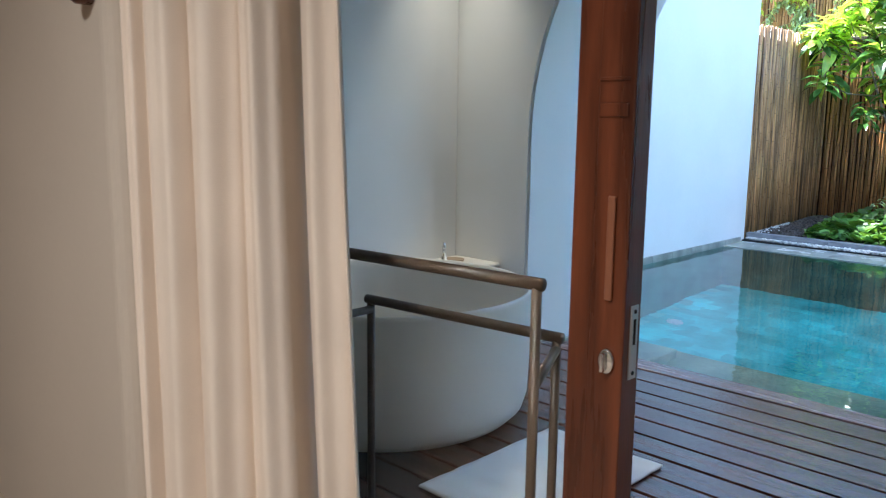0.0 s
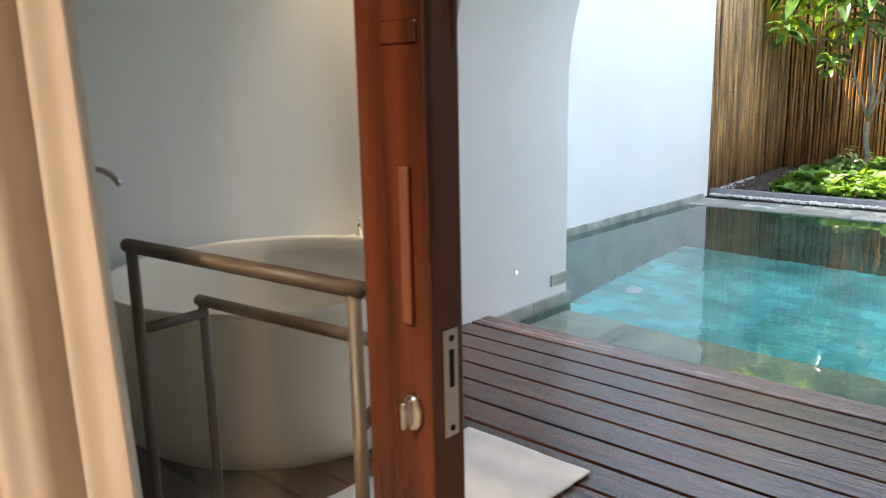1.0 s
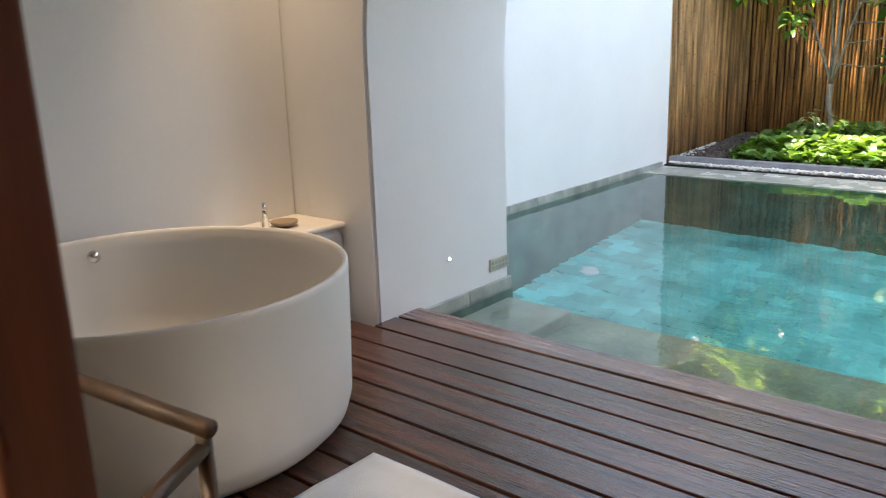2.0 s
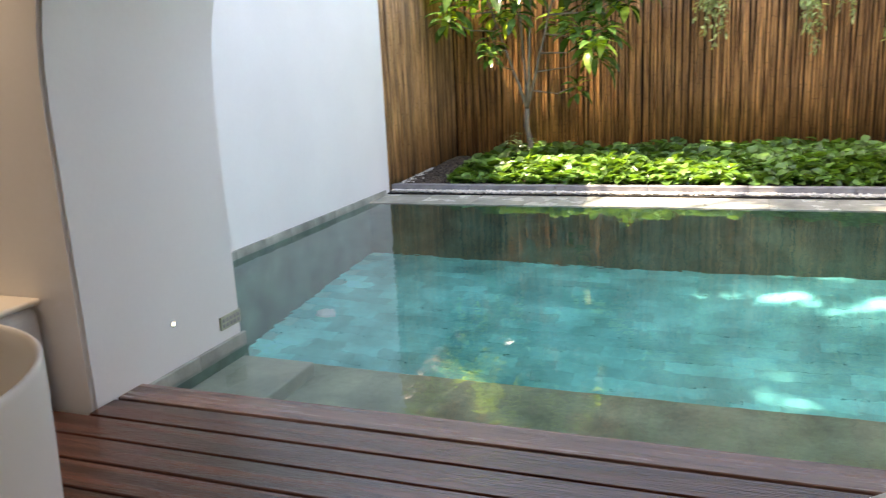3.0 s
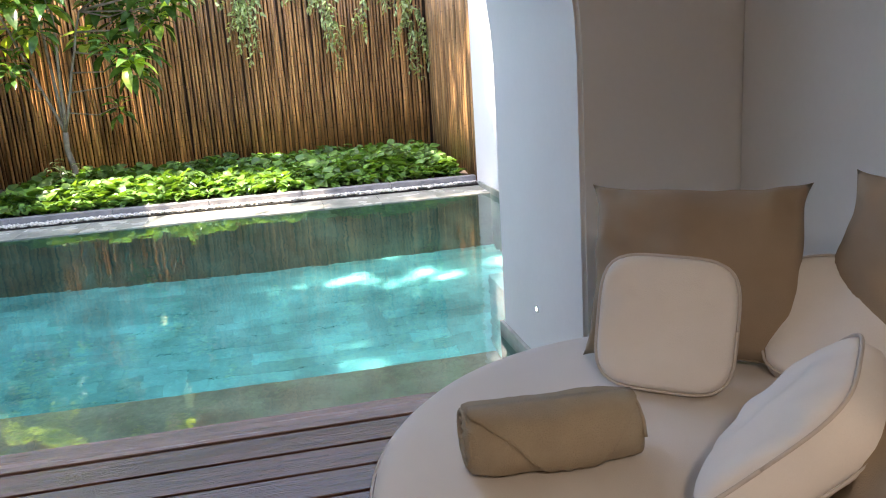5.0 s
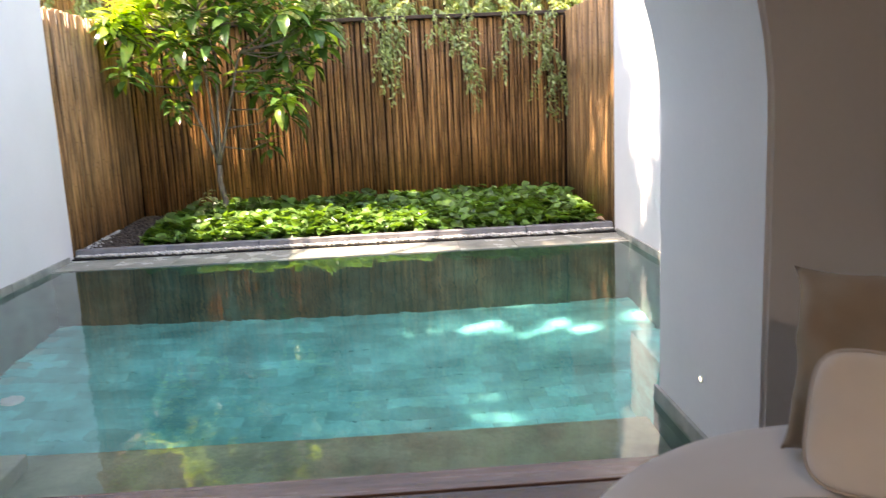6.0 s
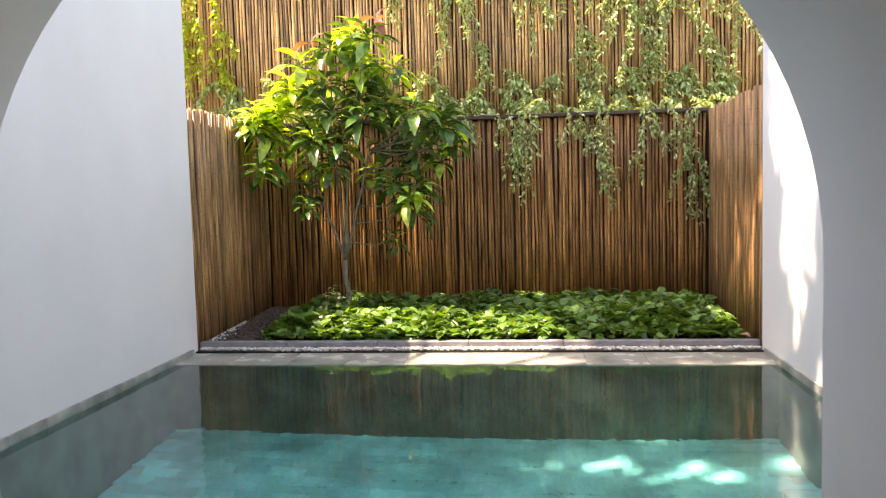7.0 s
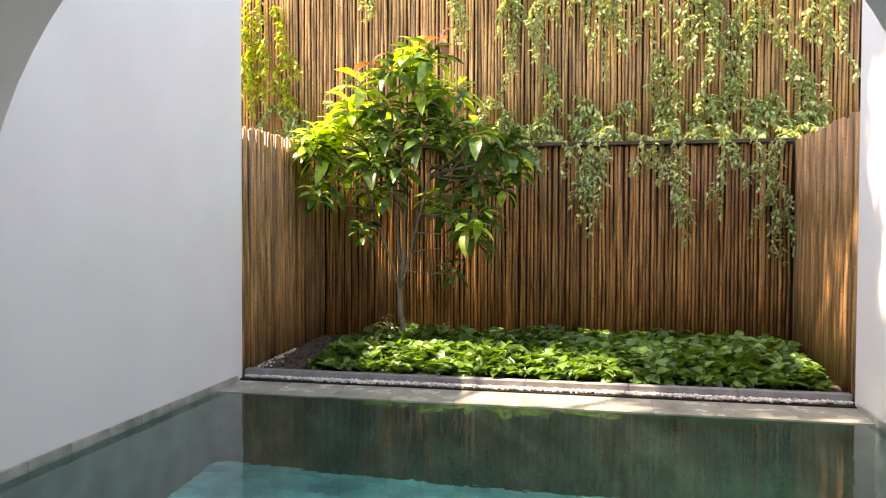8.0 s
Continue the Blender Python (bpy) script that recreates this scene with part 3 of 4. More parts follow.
def cushion_mesh(size, thick, square, seed, corner=0.0, n=34):
    """A stuffed cushion in the xz plane; square: how square its outline is; corner: how far its tips reach out."""
    bm = bmesh.new()
    sides = []
    for s in (1, -1):
        g = []
        for j in range(n + 1):
            row = []
            for i in range(n + 1):
                u, v = 2 * i / n - 1, 2 * j / n - 1
                if corner:
                    x = u * (1 - 0.065 * (1 - v ** 6) * abs(u) ** 2 - 0.015 * (1 - v * v) * abs(u) ** 2 + 0.030 * noise.noise(Vector((v * 3.4, seed, u))) * abs(u) ** 3)
                    z = v * (1 - 0.065 * (1 - u ** 6) * abs(v) ** 2 - 0.015 * (1 - u * u) * abs(v) ** 2 + 0.030 * noise.noise(Vector((u * 3.4, seed, v + 7))) * abs(v) ** 3)
                else:
                    m = max(abs(u), abs(v))
                    if m > 0:
                        r = (abs(u / m) ** square + abs(v / m) ** square) ** (1 / square)
                        x, z = u / r, v / r
                    else:
                        x = z = 0
                e = (1 - abs(u) ** 2.6) * (1 - abs(v) ** 2.6)
                if not corner:
                    e = 1 - max(abs(u), abs(v)) ** 5
                h = thick / 2 * max(0, e) ** (0.55 if corner else 0.24)
                w = noise.noise(Vector((u * 2.1 + seed, v * 2.1, seed))) * 0.012 * max(0, e) ** 0.5
                if corner:
                    rim = max(abs(u), abs(v))
                    w += noise.noise(Vector((u * 6 + seed, v * 1.5, seed + 4))) * 0.016 * (1 - e)
                    w += 0.010 * math.sin(9 * math.atan2(v, u) + 3 * noise.noise(Vector((u * 2, v * 2, seed)))) * max(0, rim - 0.45) * min(1, 9 * e)
                    w += 0.012 * noise.noise(Vector(((u + v) * 3.4, (u - v) * 1.1, seed + 9))) * min(1, 4 * e)
                row.append(bm.verts.new((x * size / 2, s * (h + w * (1 if e > 0 else 0)), z * size / 2)))
            g.append(row)
        for a, b in zip(g, g[1:]):
            for i in range(n):
                bm.faces.new((a[i], a[i + 1], b[i + 1], b[i]))
    bmesh.ops.remove_doubles(bm, verts=bm.verts, dist=0.0008)
    return bm


def pillow(label, m, size, seed):
    c = thing("pillow", label, "pillow", "pillows on the daybed")
    c.matrix_world = m
    part("cover", cushion_mesh(size, 0.17, 4, seed, 1.0), TAN, c, soft=True)
    s = size / 2
    zip_line = tube(bmesh.new(), [(-s * 0.75 + 1.5 * s * k / 8, 0.0, -s * (0.945 - 0.035 * (1 - (k / 4 - 1) ** 2))) for k in range(9)], 0.003, 6)
    part("seam", zip_line, TAN, c, soft=True)
    return c


def cushion(label, m, size, seed):
    c = thing("cushion", label, "cushion", "white cushions on the daybed")
    c.matrix_world = m
    part("cover", cushion_mesh(size, 0.115, 4.2, seed), WHITE_CLOTH, c, soft=True)
    for side in (-1, 1):
        rim = []
        for k in range(65):
            a = 2 * math.pi * k / 64
            u, v = math.cos(a), math.sin(a)
            r = (abs(u) ** 4.2 + abs(v) ** 4.2) ** (1 / 4.2)
            rim.append((u / r * size / 2 * 0.98, side * 0.037, v / r * size / 2 * 0.98))
        part("piping", tube(bmesh.new(), rim, 0.0034, 6), PIPING, c, "grey corded piping", True)
    return c


SQUASH = Matrix.Diagonal((1, 1, 0.865, 1))


def leaning(foot, yaw, back, size, turn=0):
    """A pose for a cushion that stands on its lower edge at foot, leans back by back degrees, its face turned to yaw."""
    return Matrix.Translation(foot) @ pose(0, 0, 0, 0, 0, yaw) @ pose(0, 0, 0, -back, 0, 0) @ Matrix.Translation((0, 0, size / 2)) @ pose(0, 0, 0, 0, turn, 0)


pillow("plump square tan linen pillow leaning on the backrest", leaning((1.463, -1.093, 0.456), -33, 28, 0.476) @ SQUASH, 0.535, 1.3)
cushion("white rounded-square cotton cushion leaning on a tan pillow", leaning((1.336, -1.206, 0.456), -34, 17, 0.31, 3), 0.31, 2.1)
pillow("tan linen pillow behind the white cushions", leaning((1.82, -1.40, 0.456), -72, 18, 0.46, 4) @ SQUASH, 0.53, 7.7)
cushion("white rounded cotton cushion beside the backrest", leaning((1.665, -1.31, 0.456), -58, 44, 0.33, -8), 0.33, 3.6)
cushion("white rounded cotton cushion leaning low on a tan pillow", leaning((1.222, -1.625, 0.462), -130, 43, 0.34, 4) @ Matrix.Diagonal((1, 1.05, 1, 1)), 0.34, 4.4)
pillow("tan linen pillow standing beside the near white cushion", leaning((1.305, -1.805, 0.462), -124, 36, 0.46, 3) @ SQUASH, 0.53, 9.2)


def rolled_towel():
    t = thing("rolled_towel", "rolled tan towel with a folded pointed flap on the daybed", "towel")
    t.matrix_world = pose(0.985, -1.415, 0.456 + 0.063, 0, 0, -4) @ Matrix.Diagonal((0.87, 0.90, 0.97, 1))
    L = 0.375
    bm = bmesh.new()
    rings = []
    for i in range(25):
        x = L * (i / 24 - 0.5)
        e = 1 - 0.10 * abs(2 * i / 24 - 1) ** 6
        ring = []
        for k in range(28):
            a = 2 * math.pi * k / 28
            w = 1 + 0.07 * noise.noise(Vector((x * 11, math.cos(a) * 1.6, math.sin(a) * 1.6))) + 0.03 * noise.noise(Vector((x * 34, math.cos(a) * 3, math.sin(a) * 3)))
            ring.append(bm.verts.new((x + 0.004 * math.sin(a * 2), 0.092 * e * w * math.copysign(abs(math.cos(a)) ** 0.85, math.cos(a)), 0.066 * e * w * math.copysign(abs(math.sin(a)) ** 0.85, math.sin(a)))))
        rings.append(ring)
    for r, s in zip(rings, rings[1:]):
        for k in range(28):
            bm.faces.new((r[k], r[(k + 1) % 28], s[(k + 1) % 28], s[k]))
    bm.faces.new(rings[0])
    bm.faces.new(rings[-1])
    part("roll", bm, TOWEL, t, soft=True)
    for s in (-1, 1):
        spiral = [(s * (L / 2 + 0.001), 0.092 * r * math.cos(a), 0.066 * r * math.sin(a)) for a, r in [(0.5 * k, 0.12 + 0.80 * k / 44) for k in range(45)]]
        part("coil", tube(bmesh.new(), spiral, 0.0045, 6), TOWEL, t, soft=True)
    # the flap that wraps the roll, pointed at its foot
    bm = bmesh.new()
    g = []
    for j in range(15):
        a = radians(92 + 136 * j / 14)
        v = j / 14
        half = (L / 2 - 0.004) * (1 - max(0, v - 0.06) / 0.94) + 0.042 * v ** 0.5
        half = min(half, L / 2 - 0.002)
        row = []
        for i in range(17):
            u = 2 * i / 16 - 1
            lift = 1 + 0.05 * noise.noise(Vector((u * 3, v * 4, 2)))
            row.append(bm.verts.new((u * half + 0.03 * v + 0.006 * noise.noise(Vector((v * 5, u, 8))), lift * 0.1 * math.copysign(abs(math.cos(a)) ** 0.85, math.cos(a)), lift * 0.0725 * math.copysign(abs(math.sin(a)) ** 0.85, math.sin(a)))))
        g.append(row)
    for a, b in zip(g, g[1:]):
        for i in range(16):
            bm.faces.new((a[i], a[i + 1], b[i + 1], b[i]))
    flap = part("flap", bm, TOWEL, t, "pointed folded flap", True)
    sm = flap.modifiers.new("thick", "SOLIDIFY")
    sm.thickness = 0.010
    return t


rolled_towel()

# ---- small fittings of the arch ----
for side, x, s in (("left", XL, 1), ("right", XR, -1)):
    sp = thing("step_light", "small round steel step light in the arch wall", "light", "step lights of the arch")
    part("ring", tube(bmesh.new(), [(x + s * 0.0005, 0.25, 0.192), (x + s * 0.004, 0.25, 0.192)], [0.017, 0.015], 20), CHROME, sp, soft=True)
    part("lens", tube(bmesh.new(), [(x + s * 0.0042, 0.25, 0.192), (x + s * 0.0052, 0.25, 0.192)], [0.009, 0.008], 16), LAMP_LENS, sp)
g = thing("overflow_grille", "small grey stone overflow grille at the foot of the arch", "grille")
part("plate", box((XL + 0.001, 0.585, 0.040), (XL + 0.010, 0.755, 0.110), 0.003), STEP, g)
for i in range(5):
    for j in range(2):
        part("slot", box((XL + 0.010, 0.598 + 0.031 * i, 0.051 + 0.027 * j), (XL + 0.0108, 0.618 + 0.031 * i, 0.069 + 0.027 * j)), CURB, g)


# ---- garden ----
def soil_z(y):
    return -0.02 + 0.03 * max(0.0, y - 5.46)


bm = bmesh.new()
rows = []
for j in range(25):
    y = 5.45 + 2.35 * j / 24
    rows.append([bm.verts.new((PL - 0.1 + (PR - PL + 0.2) * i / 50, y, soil_z(y) + 0.03 * noise.noise(Vector((i * 0.4, y * 3, 0))))) for i in range(51)])
for a, b in zip(rows, rows[1:]):
    for i in range(50):
        bm.faces.new((a[i], a[i + 1], b[i + 1], b[i]))
solid("garden_bed", bm, SOIL, "dark soil of the narrow garden bed", "soil", kind="structure", soft=True)
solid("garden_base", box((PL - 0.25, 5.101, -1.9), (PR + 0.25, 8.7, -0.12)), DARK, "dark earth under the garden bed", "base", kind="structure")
cope = thing("pool_coping", "wet grey-green stone coping at the far end of the pool", "coping", kind="structure")
slab = mesh_of("coping_slab", box((0.0006, 0, -0.05), (0.5994, 0.52, 0), 0.002, 1), COPING)
for i in range(10):
    w = (PR - PL) / 10
    ob = piece("coping_slab", slab, cope, Matrix.Translation((PL + w * i, YF - 0.003, WZ + 0.008 + 0.0007 * (i % 3))) @ Matrix.Diagonal((w / 0.6, 1, 1, 1)))
curb = thing("garden_curb", "low grey stone curb in front of the garden bed", "curb", kind="structure")
kerb = mesh_of("curb_stone", box((0.002, 0, -0.10), (0.998, 0.095, 0.0), 0.006, 1), CURB)
for i in range(6):
    w = (PR - PL) / 6
    piece("curb_stone", kerb, curb, Matrix.Translation((PL + w * i, 5.373, 0.020)) @ Matrix.Diagonal((w, 1, 1, 1)))
solid("pebble_channel", box((PL, 5.268, -0.12), (PR, 5.372, -0.058)), DARK, "dark channel under the pebbles", "channel", kind="structure")


def stones(name, count, spot, low, high, mat, label, category):
    """Many loose stones as one mesh."""
    base = bmesh.new()
    bmesh.ops.create_icosphere(base, subdivisions=1, radius=1)
    shape = [v.co.copy() for v in base.verts]
    tris = [[v.index for v in f.verts] for f in base.faces]
    base.free()
    verts, faces = [], []
    for _ in range(count):
        x, y, z = spot()
        r = random.uniform(low, high)
        m = pose(x, y, z + r * 0.35, random.uniform(-30, 30), random.uniform(-30, 30), random.uniform(0, 360)) @ Matrix.Diagonal((r * random.uniform(0.9, 1.4), r, r * random.uniform(0.5, 0.8), 1))
        k = len(verts)
        verts += [m @ c for c in shape]
        faces += [[k + i for i in t] for t in tris]
    me = bpy.data.meshes.new(name)
    me.from_pydata(verts, [], faces)
    me.materials.append(mat)
    return tagged(new(name, smooth(me)), label, category, kind="stuff")


def pebble_spot():
    x = random.uniform(PL + 0.02, PR - 0.01)
    thin = 0.25 + 0.75 * max(0, noise.noise(Vector((x * 0.9, 2, 0))) + 0.5)
    return x, 5.366 - random.random() ** 1.3 * 0.105 * thin, -0.058 + random.uniform(0, 0.018)


stones("pebbles", 3200, pebble_spot, 0.008, 0.017, PEBBLE, "loose white pebbles along the garden curb", "pebbles")


def gravel_spot():
    y = random.uniform(5.48, 7.55)
    return PL + 0.03 + abs(random.gauss(0, 0.33)), y, soil_z(y) + 0.005


stones("gravel", 1500, gravel_spot, 0.010, 0.024, GRAVEL, "dark loose gravel at the side of the garden bed", "gravel")


def edge_pebble_spot():
    y = random.uniform(5.48, 6.6)
    return PL + 0.02 + abs(random.gauss(0, 0.05)) * (6.9 - y), y, soil_z(y) + 0.015


stones("edge_pebbles", 170, edge_pebble_spot, 0.008, 0.016, PEBBLE, "scattered white pebbles beside the bamboo fence", "pebbles")


def leaf_shape(kind):
    """Half widths along a leaf: (along, half width, droop)."""
    if kind == "heart":
        return [(0.0, 0.02, 0), (0.12, 0.34, 0.01), (0.38, 0.42, 0.0), (0.72, 0.24, -0.06), (1.0, 0.0, -0.16)]
    if kind == "long":
        return [(0.0, 0.012, 0), (0.14, 0.06, 0.05), (0.34, 0.14, 0.06), (0.56, 0.17, 0.01), (0.78, 0.115, -0.11), (0.98, 0.0, -0.27)]
    return [(0.0, 0.02, 0), (0.35, 0.20, 0), (0.7, 0.14, -0.03), (1.0, 0.0, -0.10)]


def add_leaf(verts, faces, shape, m, fold=0.25, droop=1.0):
    k = len(verts)
    for a, w, d in shape:
        z = d * droop
        verts.append(m @ Vector((a, 0, z)))
        verts.append(m @ Vector((a, w, z + fold * w)))
        verts.append(m @ Vector((a, -w, z + fold * w)))
    for i in range(len(shape) - 1):
        b, c = k + 3 * i, k + 3 * i + 3
        faces.append((b, c, c + 1, b + 1))
        faces.append((b + 2, c + 2, c, b))


def leaf_mesh(name, verts, faces, mat):
    me = bpy.data.meshes.new(name)
    me.from_pydata(verts, [], faces)
    me.materials.append(mat)
    return smooth(me)


def ground_cover():
    verts, faces = [], []
    shape = leaf_shape("heart")
    for _ in range(8200):
        x = random.uniform(-2.38, 2.45)
        y = 5.51 + random.random() * 1.99
        left = -2.46 + 0.25 * noise.noise(Vector((y * 2.5, 0, 4))) + max(0, (6.0 - y)) * 0.25
        if x < left:
            continue
        mound = 0.115 + 0.09 * noise.noise(Vector((x * 1.4, y * 1.4, 0))) + 0.05 * noise.noise(Vector((x * 5, y * 5, 2)))
        mound *= min(1, 0.25 + (y - 5.50) * 2.2) * min(1, 0.3 + (x - left) * 1.8) * min(1, 0.5 + (2.48 - x) * 2.5)
        z = soil_z(y) + max(0.02, mound) * random.uniform(0.45, 1.15) + 0.03 + (random.uniform(0.02, 0.07) if random.random() < 0.08 else 0.0)
        s = random.uniform(0.075, 0.15)
        m = pose(x, y, z, random.uniform(-38, 38), random.uniform(-45, 25), random.uniform(0, 360)) @ Matrix.Scale(s, 4)
        add_leaf(verts, faces, shape, m, random.uniform(0.1, 0.45), random.uniform(0.6, 2.0))
    ob = tagged(new("ground_cover", leaf_mesh("ground_cover", verts, faces, COVER)), "dense low bed of bright green heart-shaped leaves", "ground cover", kind="stuff")
    return ob


ground_cover()


def tree():
    t = thing("tree", "small tropical tree with drooping glossy green leaves in the garden bed", "tree")
    rnd = random.Random(11)
    foot = Vector((-1.75, 6.85, soil_z(6.85) - 0.02))
    fork = Vector((-1.77, 6.85, 0.72))
    bm = bmesh.new()
    tube(bm, [foot, foot + Vector((0.015, 0, 0.3)), fork + Vector((-0.01, 0, -0.2)), fork], [0.040, 0.034, 0.031, 0.030], 10)
    limbs = []
    for tip in ((-2.26, 6.88, 2.1), (-1.90, 6.98, 2.5), (-1.40, 6.73, 2.0), (-1.62, 6.63, 2.3)):
        tip = Vector(tip)
        pts = [fork.lerp(tip, k / 6) + Vector((0.03 * noise.noise(Vector((k * 1.3, tip.x, 0))), 0.03 * noise.noise(Vector((k * 1.1, tip.x, 5))), 0)) for k in range(7)]
        pts[0] = fork
        tube(bm, pts, [0.020 - 0.0016 * k for k in range(7)], 8)
        limbs.append(pts)
    # clusters: across, height, away, leaf size
    spots = [(-1.72, 3.42, 0.26), (-1.45, 3.30, 0.27), (-1.95, 3.25, 0.27), (-2.25, 3.05, 0.28), (-1.60, 3.05, 0.27), (-1.25, 3.00, 0.26),
             (-2.45, 2.85, 0.27), (-2.05, 2.85, 0.28), (-1.70, 2.75, 0.27), (-1.35, 2.70, 0.28), (-2.65, 2.60, 0.28), (-2.90, 2.45, 0.27), (-2.72, 2.32, 0.25), (-2.80, 2.70, 0.24),
             (-2.30, 2.55, 0.27), (-1.95, 2.50, 0.26), (-1.55, 2.45, 0.27), (-0.95, 2.50, 0.26), (-0.70, 2.35, 0.28), (-1.15, 2.35, 0.26), (-0.60, 2.15, 0.25),
             (-2.55, 2.25, 0.26), (-2.75, 2.02, 0.26), (-2.15, 2.20, 0.25), (-1.80, 2.20, 0.25), (-1.40, 2.15, 0.25), (-1.00, 2.05, 0.25),
             (-2.30, 1.95, 0.22), (-1.95, 1.90, 0.22), (-1.55, 1.80, 0.22), (-1.25, 1.70, 0.23), (-0.95, 1.65, 0.24), (-2.30, 1.60, 0.19),
             (-1.10, 1.40, 0.24), (-1.32, 1.02, 0.16), (-2.22, 1.45, 0.14), (-1.05, 1.52, 0.22)]
    verts, faces, sunlit_verts, sunlit_faces = [], [], [], []
    shape = leaf_shape("long")
    spots += [(x + rnd.uniform(-0.2, 0.2), z + rnd.uniform(-0.18, 0.10), size * 0.85) for x, z, size in spots[::2] if z > 1.9]
    for i, (x, z, size) in enumerate(spots):
        c = Vector((x + 0.14, 6.85 + rnd.uniform(-0.5, 0.35), z - 0.05))
        pts = min(limbs, key=lambda p: min((q - c).length for q in p))
        a = min(pts, key=lambda q: (q - c).length + (0.6 if q.z > c.z else 0))
        mid = a.lerp(c, 0.55) + Vector((0, 0, -0.07))
        tube(bm, [a, mid, c], [0.010, 0.007, 0.0045], 6)
        # upper and left outer twigs get more leaves in the painted sunlit colour
        sunlit_share = 0.5 if z > 3.0 else 0.7 if x < -2.2 and z > 1.9 else 0.25 if x > -1.3 and z > 2.0 else 0.08
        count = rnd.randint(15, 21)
        sunlit_twig = rnd.random() < sunlit_share
        for k in range(count):
            inner = k / count
            yaw = 137.5 * k + rnd.uniform(-15, 15)
            pitch = 28 - 66 * inner + rnd.uniform(-14, 14)
            roll = rnd.uniform(-22, 22)
            m = pose(c.x, c.y, c.z - 0.10 + 0.13 * inner, 0, 0, yaw) @ pose(0, 0, 0, roll, pitch, 0) @ Matrix.Translation((0.02, 0, 0)) @ Matrix.Scale(size * 1.44 * rnd.uniform(0.8, 1.15) * (1 - 0.35 * inner), 4)
            # young here picks the sunlit colour, not the leaf's age
            young = rnd.random() < (0.7 if sunlit_twig else 0.10)
            add_leaf(sunlit_verts if young else verts, sunlit_faces if young else faces, shape, m, rnd.uniform(0.15, 0.4), rnd.uniform(0.6, 1.4))
    part("trunk", bm, BARK, t, "slim dark grey forked trunk", True)
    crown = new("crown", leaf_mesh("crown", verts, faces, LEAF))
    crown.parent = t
    sunlit_crown = new("sunlit_leaves", leaf_mesh("sunlit_leaves", sunlit_verts, sunlit_faces, LEAF_SUNLIT))
    sunlit_crown.parent = t
    tagged(sunlit_crown, "leaves painted yellow-green as if sunlit")
    verts, faces = [], []
    for c, n in (((-1.22, 6.42, 3.42), 6), ((-1.98, 6.45, 3.18), 4)):
        for k in range(n):
            m = pose(*c, 0, 0, 70 * k + 20) @ pose(0, 0, 0, 15, -45 + 22 * k, 0) @ Matrix.Scale(0.29, 4)
            add_leaf(verts, faces, shape, m, 0.3, 1.4)
    y = new("young_leaves", leaf_mesh("young_leaves", verts, faces, LEAF_YOUNG))
    y.parent = t
    tagged(y, "soft red young leaves")
    # a young shoot at the foot
    s = thing("seedling", "young yellow-green shoot at the foot of the tree", "plant")
    verts, faces = [], []
    for k in range(26):
        m = pose(-1.82 + rnd.uniform(-0.12, 0.12), 6.55 + rnd.uniform(-0.1, 0.1), soil_z(6.4) + 0.22 + rnd.uniform(-0.06, 0.20), 0, 0, rnd.uniform(0, 360)) @ pose(0, 0, 0, 0, rnd.uniform(-35, 25), 0) @ Matrix.Scale(rnd.uniform(0.08, 0.13), 4)
        add_leaf(verts, faces, shape, m, 0.3)
    o = new("leaves", leaf_mesh("leaves", verts, faces, VINE))
    o.parent = s
    bm = bmesh.new()
    tube(bm, [(-1.82, 6.55, soil_z(6.55) - 0.02), (-1.82, 6.55, soil_z(6.55) + 0.36)], [0.008, 0.004], 6)
    part("stem", bm, VINE_STEM, s)
    return t


tree()

